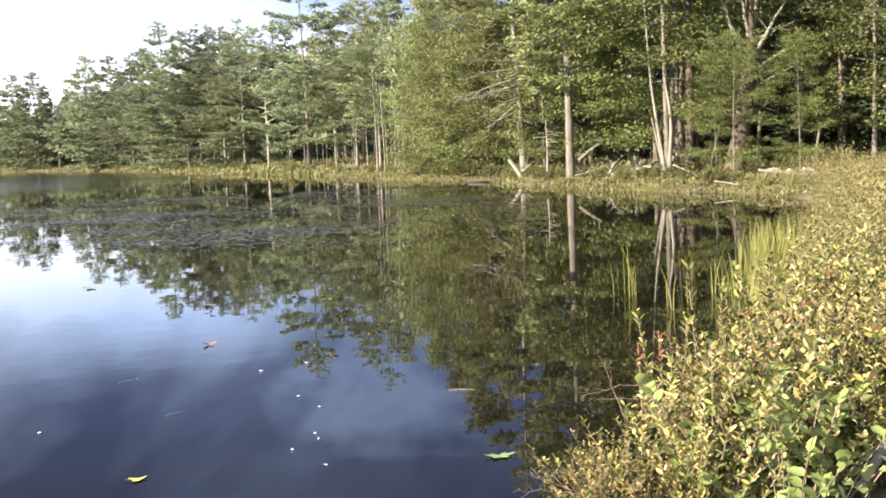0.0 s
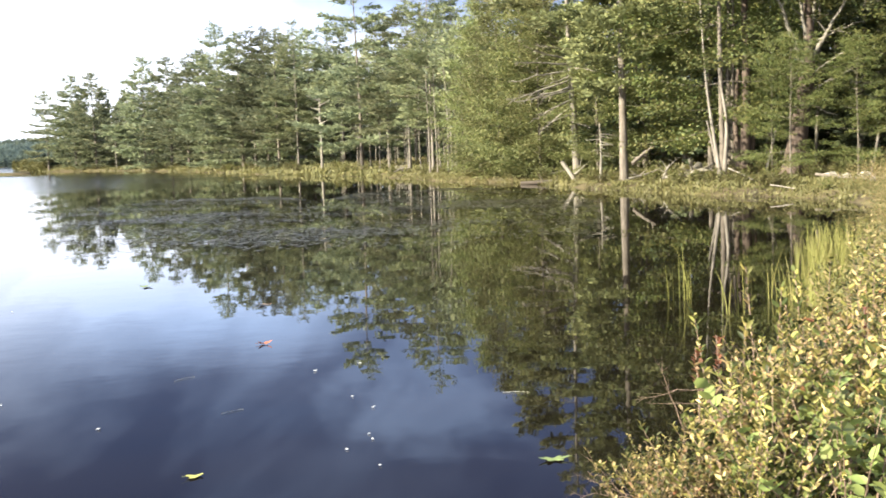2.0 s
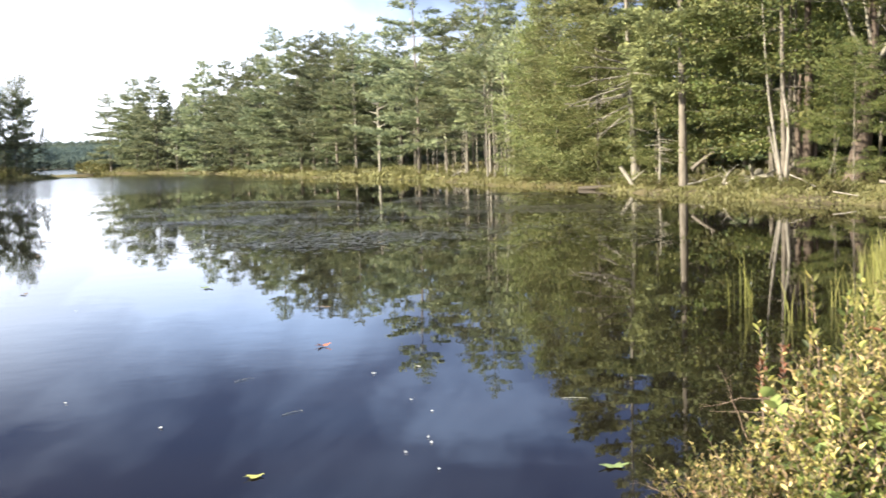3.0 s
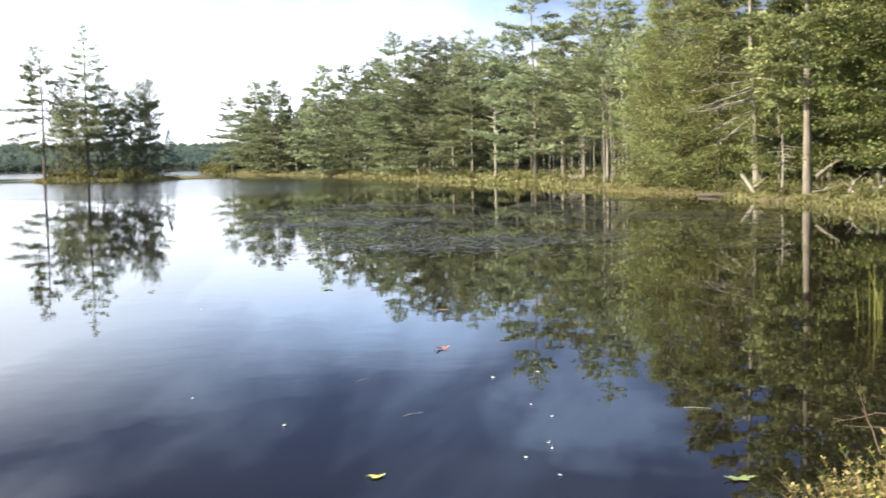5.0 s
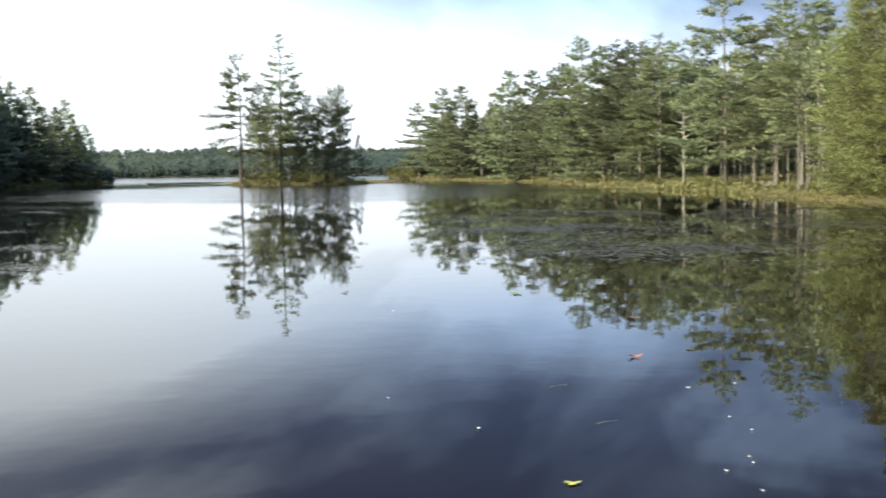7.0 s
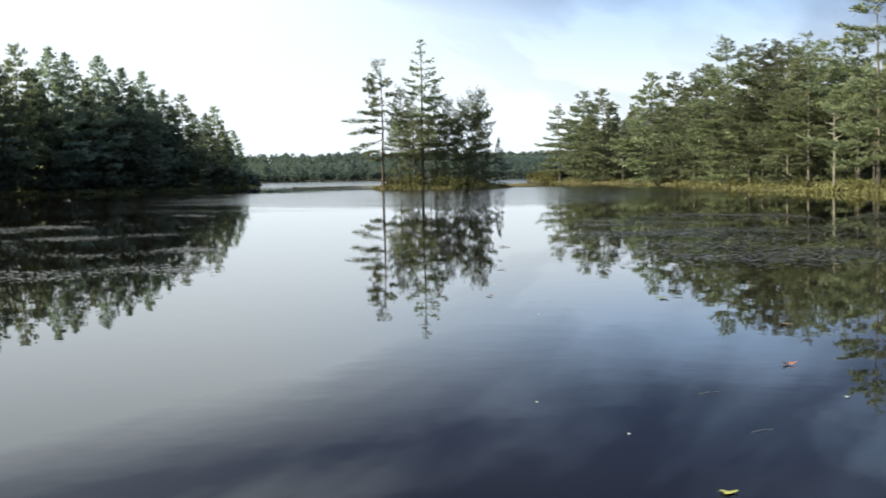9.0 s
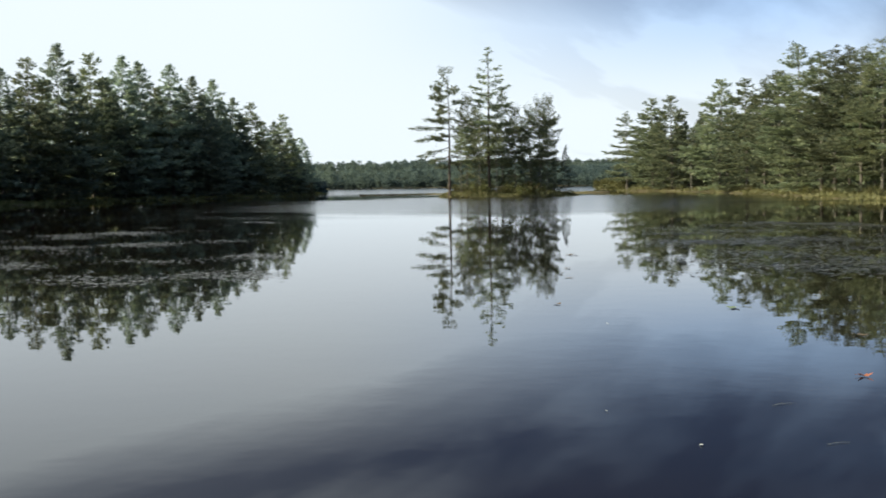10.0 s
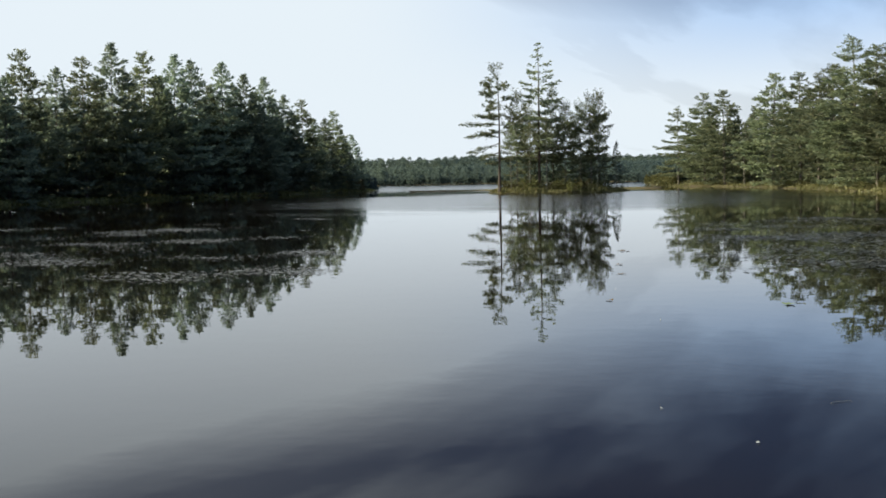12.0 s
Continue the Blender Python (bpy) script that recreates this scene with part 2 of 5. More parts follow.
def water_material():
    """Still, dark peat water; a wind-ruffled patch lies on the open part of the pond."""
    m, nt, b, link = material("pond_water")
    co = nt.nodes.new("ShaderNodeTexCoord")
    murk = nt.nodes.new("ShaderNodeTexNoise")
    murk.inputs["Scale"].default_value = 0.5
    murk.inputs["Detail"].default_value = 5
    link(co.outputs["Object"], murk.inputs["Vector"])
    tone = ramp_of(nt, [(0.35, (0.0038, 0.0030, 0.0023)), (0.7, (0.0090, 0.0070, 0.0054))])
    link(murk.outputs["Fac"], tone.inputs[0])
    link(tone.outputs[0], b.inputs["Base Color"])
    b.inputs["IOR"].default_value = 1.295
    b.inputs["Specular IOR Level"].default_value = 0.5
    # wind-ruffled water: a long patch before the island, and all of the open reach behind it
    edge = nt.nodes.new("ShaderNodeTexNoise")
    edge.inputs["Scale"].default_value = 0.075
    edge.inputs["Detail"].default_value = 5
    stretch = nt.nodes.new("ShaderNodeMapping")
    stretch.inputs["Rotation"].default_value = (0, 0, radians(-28))
    stretch.inputs["Scale"].default_value = (0.6, 1.8, 1)
    link(co.outputs["Object"], stretch.inputs[0])
    link(stretch.outputs[0], edge.inputs["Vector"])

    def patch(x, y, turn, long, wide):
        mp = nt.nodes.new("ShaderNodeMapping")
        mp.vector_type = "TEXTURE"
        mp.inputs["Location"].default_value = (x, y, 0)
        mp.inputs["Rotation"].default_value = (0, 0, radians(turn))
        mp.inputs["Scale"].default_value = (wide, long, 1)
        link(co.outputs["Object"], mp.inputs[0])
        ln = nt.nodes.new("ShaderNodeVectorMath")
        ln.operation = "LENGTH"
        link(mp.outputs[0], ln.inputs[0])
        wob = nt.nodes.new("ShaderNodeMath")
        wob.operation = "MULTIPLY_ADD"
        wob.inputs[1].default_value = 1.5
        link(edge.outputs["Fac"], wob.inputs[0])
        link(ln.outputs["Value"], wob.inputs[2])
        mask = nt.nodes.new("ShaderNodeMapRange")
        mask.interpolation_type = "SMOOTHSTEP"
        mask.inputs["From Min"].default_value, mask.inputs["From Max"].default_value = 2.05, 1.45
        link(wob.outputs[0], mask.inputs["Value"])
        return mask

    near, beyond = patch(-49, 98, 27, 40, 27), patch(-150, 275, 28, 125, 170)
    mask = nt.nodes.new("ShaderNodeMath")
    mask.operation = "MAXIMUM"
    link(near.outputs[0], mask.inputs[0])
    link(beyond.outputs[0], mask.inputs[1])
    rough = nt.nodes.new("ShaderNodeMapRange")
    rough.inputs["To Min"].default_value, rough.inputs["To Max"].default_value = 0.010, 0.13
    link(mask.outputs[0], rough.inputs["Value"])
    link(rough.outputs[0], b.inputs["Roughness"])
    # faint ripples
    rip = nt.nodes.new("ShaderNodeTexNoise")
    rip.inputs["Scale"].default_value = 1.6
    rip.inputs["Detail"].default_value = 2
    link(co.outputs["Object"], rip.inputs["Vector"])
    bump = nt.nodes.new("ShaderNodeBump")
    bump.inputs["Strength"].default_value = 0.05
    bump.inputs["Distance"].default_value = 0.02
    link(rip.outputs["Fac"], bump.inputs["Height"])
    link(bump.outputs[0], b.inputs["Normal"])
    return m


M_GROUND = ground_material()
M_WATER = water_material()
M_PINE = foliage("pine_needles", [(0.25, (0.080, 0.104, 0.068)), (0.5, (0.168, 0.196, 0.116)), (0.75, (0.285, 0.292, 0.160))], thing_var=0.42, glow=0.38)
# Colour and translucency are raised to lift the left wood's deep shade.
M_FIR = foliage("lightened_fir_needles", [(0.25, (0.115, 0.155, 0.130)), (0.5, (0.195, 0.240, 0.178)), (0.75, (0.280, 0.308, 0.200))], glow=0.52)
M_LEAF = foliage("broad_leaves", [(0.2, (0.046, 0.074, 0.025)), (0.5, (0.120, 0.146, 0.047)), (0.8, (0.250, 0.238, 0.084))], glow=0.30)
M_SHRUB = foliage("shrub_leaves", [(0.22, (0.034, 0.046, 0.012)), (0.42, (0.115, 0.124, 0.032)), (0.56, (0.240, 0.215, 0.062)), (0.69, (0.385, 0.318, 0.120)), (0.80, (0.470, 0.345, 0.190)), (0.87, (0.360, 0.130, 0.062))], thing_var=0.35, glow=0.26, mottle=0.35, grain=2.2)
M_BROAD = foliage("round_shrub_leaves", [(0.1, (0.108, 0.153, 0.050)), (0.5, (0.198, 0.243, 0.077)), (0.85, (0.378, 0.342, 0.108))], thing_var=0.35, glow=0.35)
M_REED = foliage("sedge_blades", [(0.1, (0.105, 0.115, 0.030)), (0.6, (0.205, 0.200, 0.058)), (0.9, (0.330, 0.280, 0.130))], thing_var=0.15, glow=0.3)
M_GRASS = foliage("bank_grass", [(0.1, (0.062, 0.062, 0.025)), (0.5, (0.122, 0.115, 0.043)), (0.9, (0.205, 0.172, 0.082))], thing_var=0.15, glow=0.25)
M_RED = foliage("red_shoot_leaves", [(0.2, (0.20, 0.07, 0.04)), (0.8, (0.36, 0.16, 0.09))], thing_var=0.2)
M_PAD = foliage("floating_pads", [(0.1, (0.040, 0.042, 0.024)), (0.6, (0.092, 0.088, 0.050)), (0.95, (0.20, 0.165, 0.105))], glow=0.0, rough=0.30, gloss=0.5)
M_BARK = bark("pine_bark", (0.055, 0.046, 0.038), (0.20, 0.172, 0.145))
M_PALE = bark("pale_bark", (0.080, 0.070, 0.060), (0.250, 0.225, 0.196))
M_OLD = bark("old_tree_bark", (0.032, 0.023, 0.019), (0.125, 0.092, 0.074))
# Warmer copy of the pine needles, standing in for sun on the crowns.
M_SHORE = foliage("sunlit_pine_needles", [(0.25, (0.082, 0.102, 0.060)), (0.5, (0.168, 0.188, 0.102)), (0.75, (0.285, 0.288, 0.152))], glow=0.36)
M_PLUME = foliage("yellowish_pine_needles", [(0.25, (0.078, 0.092, 0.046)), (0.5, (0.165, 0.175, 0.084)), (0.75, (0.280, 0.272, 0.128))], glow=0.34, gloss=0.1)
M_DEAD = bark("weathered_dead_wood", (0.11, 0.10, 0.085), (0.29, 0.265, 0.225))
M_TWIG = bark("shrub_twigs", (0.10, 0.07, 0.05), (0.28, 0.20, 0.15), scale=20)
# The pale bluish tone holds the haze of the distance.
M_HAZY_WOOD = foliage("hazy_distant_woods", [(0.25, (0.085, 0.120, 0.124)), (0.5, (0.122, 0.156, 0.140)), (0.75, (0.168, 0.202, 0.146))], glow=0.45, rough=1.0, mottle=0.85, grain=0.03, gloss=0.0)
# Dark copy of the fir and pine needles: paints the wood's inner shade.
M_SHADE_NEEDLES = foliage("shaded_needles", [(0.25, (0.030, 0.046, 0.026)), (0.5, (0.058, 0.078, 0.040)), (0.75, (0.100, 0.120, 0.056))], glow=0.18)
M_OLIVE = foliage("olive_sedge", [(0.2, (0.055, 0.060, 0.026)), (0.5, (0.120, 0.112, 0.046)), (0.8, (0.205, 0.168, 0.078))], glow=0.22)
M_POPLAR = foliage("light_green_leaves", [(0.2, (0.075, 0.100, 0.038)), (0.5, (0.175, 0.196, 0.076)), (0.8, (0.330, 0.310, 0.145))], glow=0.38)
M_STONE = bark("pale_stone", (0.20, 0.185, 0.16), (0.46, 0.43, 0.37), scale=5, stretch=1.0)
M_WET = bark("sodden_wood", (0.02, 0.016, 0.012), (0.07, 0.055, 0.042))
M_THICKET = foliage("thicket_leaves", [(0.20, (0.040, 0.048, 0.016)), (0.38, (0.098, 0.098, 0.034)), (0.54, (0.178, 0.152, 0.060)), (0.68, (0.275, 0.212, 0.108)), (0.78, (0.270, 0.170, 0.100)), (0.86, (0.235, 0.095, 0.052))], glow=0.25, mottle=0.55, grain=0.7)


# ---- mesh tools ----
def mesh_of(name, verts, quads=None, tris=None, mat=None, smooth=False):
    """A mesh out of arrays of corners, four-sided faces and three-sided faces."""
    me = bpy.data.meshes.new(name)
    q = np.zeros((0, 4), int) if quads is None else np.asarray(quads, int)
    t = np.zeros((0, 3), int) if tris is None else np.asarray(tris, int)
    me.vertices.add(len(verts))
    me.vertices.foreach_set("co", np.asarray(verts, np.float32).ravel())
    me.loops.add(q.size + t.size)
    me.loops.foreach_set("vertex_index", np.concatenate([q.ravel(), t.ravel()]).astype(np.int32))
    me.polygons.add(len(q) + len(t))
    starts = np.concatenate([np.arange(len(q)) * 4, q.size + np.arange(len(t)) * 3])
    me.polygons.foreach_set("loop_start", starts.astype(np.int32))
    if smooth:
        me.polygons.foreach_set("use_smooth", np.ones(len(q) + len(t), bool))
    me.update(calc_edges=True)
    me.validate()
    if mat:
        me.materials.append(mat)
    return me


class Build:
    """Gathers tubes and blades, and turns them into one mesh."""

    def __init__(self):
        self.v, self.q, self.n = [], [], 0

    def add(self, v, q):
        self.v.append(np.asarray(v, float))
        self.q.append(np.asarray(q, int) + self.n)
        self.n += len(v)

    def tube(self, path, radii, sides=6):
        path = np.asarray(path, float)
        radii = np.asarray(radii, float)
        d = np.gradient(path, axis=0)
        d /= np.linalg.norm(d, axis=1)[:, None] + 1e-9
        ref = np.array([0, 0, 1.0]) if abs(d[0][2]) < 0.8 else np.array([1.0, 0, 0])
        s = np.cross(d, ref)
        s /= np.linalg.norm(s, axis=1)[:, None] + 1e-9
        u = np.cross(s, d)
        a = np.arange(sides) * 2 * np.pi / sides
        ring = np.cos(a)[None, :, None] * s[:, None, :] + np.sin(a)[None, :, None] * u[:, None, :]
        v = (path[:, None, :] + ring * radii[:, None, None]).reshape(-1, 3)
        i = np.arange(len(path) - 1)[:, None] * sides
        k = np.arange(sides)[None, :]
        k2 = (k + 1) % sides
        q = np.stack([i + k, i + k2, i + sides + k2, i + sides + k], -1).reshape(-1, 4)
        self.add(v, q)

    def blades(self, p, d, length, width, rng, spread=0.5, bend=0.0, middle=0.5, level=0.0):
        """Diamond-shaped blades at the points p along the ways d."""
        p, d = np.asarray(p, float), np.asarray(d, float)
        n = len(p)
        d = d / (np.linalg.norm(d, axis=1)[:, None] + 1e-9) + rng.normal(0, spread, (n, 3)) * np.array([1, 1, 1 - 0.6 * level])
        d /= np.linalg.norm(d, axis=1)[:, None] + 1e-9
        s = np.cross(d, rng.normal(0, 1, (n, 3)) * (1 - level) + np.array([0, 0, 1.0]) * level)
        s /= np.linalg.norm(s, axis=1)[:, None] + 1e-9
        ln = (length * rng.uniform(0.6, 1.25, n))[:, None]
        w = (width * rng.uniform(0.6, 1.3, n))[:, None] / 2
        mid = p + d * ln * middle
        tip = p + d * ln + np.array([0, 0, -1.0]) * ln * bend
        v = np.stack([p, mid - s * w, tip, mid + s * w], 1).reshape(-1, 3)
        self.add(v, np.arange(n * 4).reshape(-1, 4))

    def mesh(self, name, mat, smooth=False):
        return mesh_of(name, np.concatenate(self.v), np.concatenate(self.q), None, mat, smooth)


def part(name, me, parent, label="", at=None):
    ob = new(name, me)
    ob.parent = parent
    if at is not None:
        ob.matrix_basis = at
    if label:
        ob["label"] = label
    return ob


# ---- the shore ----
POND_NEAR = [(-60, -12), (-25, -4), (-8, 0.5), (-3, 2.8), (-0.6, 4.2), (0.42, 6), (0.72, 6.7), (1.35, 7.4), (2.0, 8.7), (2.7, 10.5), (3.6, 13), (4.6, 16), (6.0, 20), (7.4, 24), (8.7, 28), (9.8, 32)]
POND_BANK = [(9.2, 35.4), (7.9, 37.2), (6.6, 39.4), (5.2, 42.9), (3.6, 48.7), (1.6, 56.5), (-1.2, 60.9), (-4.5, 68.6), (-9.3, 81.7), (-14.8, 92), (-21.9, 105), (-32.5, 127), (-46.7, 153.5), (-57.4, 169.7), (-66, 176), (-76, 196), (-85, 209)]
POND_FAR = [(-84, 225), (-78, 260), (-110, 300), (-140, 340), (-190, 352), (-235, 345), (-275, 330), (-270, 290), (-200, 235), (-150, 205), (-131, 187), (-120, 166), (-116, 147), (-117, 137), (-119, 122), (-117, 107), (-112, 90), (-106, 70), (-100, 50), (-95, 20), (-85, -8)]
POND = np.array(POND_NEAR + POND_BANK + POND_FAR, float)
ISLAND = np.array([-65.4, 132.5])


def shore_distance(p):
    """Metres inland from the water's edge, below zero on the pond; p is an array of (x, y)."""
    p = np.asarray(p, float).reshape(-1, 2)
    a, b = POND, np.roll(POND, -1, 0)
    best = np.full(len(p), 1e9)
    inside = np.zeros(len(p), bool)
    for (ax, ay), (bx, by) in zip(a, b):
        dx, dy = bx - ax, by - ay
        t = np.clip(((p[:, 0] - ax) * dx + (p[:, 1] - ay) * dy) / (dx * dx + dy * dy), 0, 1)
        best = np.minimum(best, np.hypot(p[:, 0] - ax - t * dx, p[:, 1] - ay - t * dy))
        cross = (ay > p[:, 1]) != (by > p[:, 1])
        if dy:
            inside ^= cross & (p[:, 0] < ax + (p[:, 1] - ay) * dx / dy)
    s = np.where(inside, -best, best)
    q = p - ISLAND
    c, n = math.cos(radians(27)), math.sin(radians(27))
    u, v = q[:, 0] * c + q[:, 1] * n, -q[:, 0] * n + q[:, 1] * c
    e = np.sqrt((u / 8.2) ** 2 + (v / 6.5) ** 2)
    return np.maximum(s, (1 - e) * 6.8)


def wobble(x, y):
    return np.sin(x * 0.9 + 1.3 * np.sin(y * 0.37)) * np.cos(y * 0.8 + 0.6 * np.sin(x * 0.5)) * 0.5 + 0.5 * np.sin(x * 0.23 + y * 0.31)


def ground_height(p):
    p = np.asarray(p, float).reshape(-1, 2)
    w = wobble(p[:, 0], p[:, 1])
    s = shore_distance(p) + 0.35 * wobble(p[:, 0] * 1.7, p[:, 1] * 1.7)
    land = 0.22 * np.clip(s / 0.7, 0, 1) + 0.055 * np.clip(s - 0.5, 0, 12) + 0.02 * np.clip(s - 12, 0, 60) + 0.10 * w * np.clip(s / 4, 0, 1)
    far = np.hypot(p[:, 0], p[:, 1])
    hill = np.clip((far - 420) / 500, 0, 1) ** 1.5 * 11 * (0.75 + 0.25 * np.sin(np.arctan2(p[:, 0], p[:, 1]) * 9))
    return np.where(s > 0, land + hill, np.maximum(s * 0.45, -1.8))


def gz(x, y):
    return float(ground_height([(x, y)])[0])


def build_ground():
    az = np.concatenate([np.arange(-40, 75, 0.6), np.arange(75, 320, 5.0)])
    rad = np.concatenate([[0.5], np.geomspace(1.5, 320, 190), [400, 450, 520, 600, 700, 850, 1000, 1400, 2200, 3500]])
    A, Rr = np.meshgrid(np.radians(az), rad, indexing="ij")
    x, y = -np.sin(A) * Rr, np.cos(A) * Rr
    z = ground_height(np.stack([x.ravel(), y.ravel()], 1))
    v = np.stack([x.ravel(), y.ravel(), z], 1)
    v = np.concatenate([v, [(0, 0, gz(0, 0))]])
    na, nr = len(az), len(rad)
    i = np.arange(na)[:, None]
    k = np.arange(nr - 1)[None, :]
    i2 = (i + 1) % na
    q = np.stack([i * nr + k, i * nr + k + 1, i2 * nr + k + 1, i2 * nr + k], -1).reshape(-1, 4)
    hub = [(len(v) - 1, k * nr, ((k + 1) % na) * nr) for k in range(na)]
    ob = new("ground", mesh_of("ground", v, q, hub, M_GROUND, True))
    tagged(ob, "brown forest floor and mossy turf round the pond", "ground", kind="structure")


def build_water():
    a = np.radians(np.arange(0, 360, 6))
    v = [(0, 0, 0)] + [(400 * math.cos(t) - 80, 400 * math.sin(t) + 150, 0) for t in a]
    v[0] = (-80, 150, 0)
    n = len(a)
    t = [(0, 1 + i, 1 + (i + 1) % n) for i in range(n)]
    ob = new("water", mesh_of("water", v, None, t, M_WATER))
    tagged(ob, "still dark pond water mirroring trees and cloudy sky", "water", kind="structure")


build_ground()
build_water()


# ---- trees ----
def tree_meshes(seed, H, base=0.25, gap=0.7, per=5, reach=2.6, profile="pine", rise=(0.0, 0.8), tuft=5, blade=0.36, wide=0.085,
                spread=0.45, upward=0.45, twigs=5, thick=0.013, bare=0.0, side=None, leaf=False, lean=0.0, crook=0.12, step=0.34, flat=0.0, coarse=False,
                loose=0.22, tilt=0.12, skip=0.0, tip=26):
    """Trunk, limbs and crown of one tree, H metres high, as three Builds."""
    rng = np.random.default_rng(seed)
    trunk, limbs, crown = Build(), Build(), Build()
    zs = np.linspace(0, 1, 12)
    ph = rng.uniform(0, 6.28, 2)
    path = np.stack([lean * zs * H + crook * np.sin(zs * 5 + ph[0]) * zs, crook * np.sin(zs * 4 + ph[1]) * zs, zs * H - 0.25], 1)
    r0 = thick * H
    trunk.tube(path, r0 * (1 - 0.93 * zs ** 1.1) + r0 * 0.35 * np.exp(-zs * 30), 8)

    def on_trunk(z):
        f = (z + 0.25) / H
        return np.array([np.interp(f, zs, path[:, i]) for i in range(3)])

    tp, td, ts = [], [], []
    z = base * H
    turn = rng.uniform(0, 6.28)
    while z < H * 0.985:
        s = (z - base * H) / (H * (1 - base))
        for j in range(max(2, int(round(per * rng.uniform(0.7, 1.2))))):
            if profile == "pine":
                form = (0.7 + 0.3 * min(1, s * 4)) * min(1.0, (1 - s) / 0.72) ** 0.85 + 0.03
            elif profile == "cone":
                form = (1 - s) ** 0.9 + 0.05
            elif profile == "flat":
                form = 0.45 + 0.55 * math.sin(min(1, s * 1.15) * 2.6)
            else:
                form = math.sqrt(max(0.03, 1 - (2 * s - 0.85) ** 2 / 1.35))
            if rng.random() < skip:
                continue
            L = reach * form * rng.uniform(0.55, 1.2)
            a = turn + j * 6.28 / per + rng.normal(0, 0.35)
            if side is not None and rng.random() < 0.55:
                a = side + rng.normal(0, 0.7)
            el = rise[0] + (rise[1] - rise[0]) * s ** 1.4 + max(0.0, s - 0.78) * (0 if leaf else 3.2) + rng.normal(0, tilt)
            d = np.array([math.cos(a) * math.cos(el), math.sin(a) * math.cos(el), math.sin(el)])
            across = np.array([-math.sin(a), math.cos(a), 0])
            u = np.linspace(0, 1, 5)
            b0 = on_trunk(z + rng.normal(0, gap * loose))
            br = b0 + d * L * u[:, None] + np.array([0, 0, 1]) * (L * (-0.14 * u + 0.22 * u ** 2))[:, None] + across * (0.12 * L * rng.normal() * u ** 2)[:, None]
            keep = slice(None, None, 2 if coarse else 1)
            limbs.tube(br[keep], np.maximum(0.006, thick * (0.5 + 0.35 * L) * (1 - 0.85 * u[keep])), 3)
            if s < bare and rng.random() < 0.85:
                continue
            count = max(3 if L > 0.6 else 2, int(round(twigs * (0.15 + 0.42 * L))))
            for k in range(count):
                f = 0.22 + 0.78 * (k + rng.uniform(0, 0.9)) / count
                root = b0 * 0 + np.array([np.interp(f, u, br[:, i]) for i in range(3)])
                sgn = 1 if (k % 2) else -1
                tw = d * 0.75 + across * sgn * rng.uniform(0.3, 1.0) + np.array([0, 0, rng.normal(0.04, 0.09 if not leaf else 0.25)])
                if k == count - 1:
                    tw = d + np.array([0, 0, 0.25])
                tw /= np.linalg.norm(tw)
                tl = (0.50 * L * (1.15 - f) + 0.22 * min(1.0, L)) * rng.uniform(0.7, 1.2)
                m = max(1, int(round(tl / step)))
                for g in range(m):
                    tp.append(root + tw * tl * (g + 0.6) / m + rng.normal(0, 0.05, 3))
                    td.append(tw * 0.75 + np.array([0, 0, upward]))
                    ts.append(1.0 if leaf else min(1.0, 0.55 + 2.0 * (1 - s)))
        z += gap * (1 if leaf else 1 - 0.45 * s) * rng.uniform(0.75, 1.25)
        turn += 1.1
    if tp and not leaf:
        for g in range(tip):
            f = g / (tip - 1)
            tp.append(on_trunk(H * (0.86 + 0.135 * f) - 0.25))
            a = g * 2.4
            td.append(np.array([math.cos(a) * (1.3 - f), math.sin(a) * (1.3 - f), 0.45 + 0.9 * f]))
            ts.append(0.9 - 0.4 * f)
    if tp:
        tp, td = np.repeat(np.array(tp), tuft, 0), np.repeat(np.array(td), tuft, 0)
        tp = tp + rng.normal(0, 0.10, tp.shape) * np.array([1, 1, 0.4])
        if leaf:
            tp = tp + rng.normal(0, 0.26, tp.shape) * np.array([1.2, 1.2, 0.42])
        crown.blades(tp, td, blade * np.repeat(ts, tuft), wide * np.repeat(ts, tuft), rng, spread, bend=0.12, middle=0.55, level=0.6 if leaf else flat)
    return trunk, limbs, crown


def make_tree(name, label, category, needles, wood, **k):
    H = k["H"]
    trunk, limbs, crown = tree_meshes(**k)
    ob = tagged(new(name), label, category)
    part("trunk", trunk.mesh("trunk", wood, True), ob)
    tagged(part("branchwork", limbs.mesh("branchwork", wood, True), ob), kind="stuff")
    if crown.v:
        part("crown", crown.mesh("crown", needles), ob)
    ob["height"] = H
    return ob


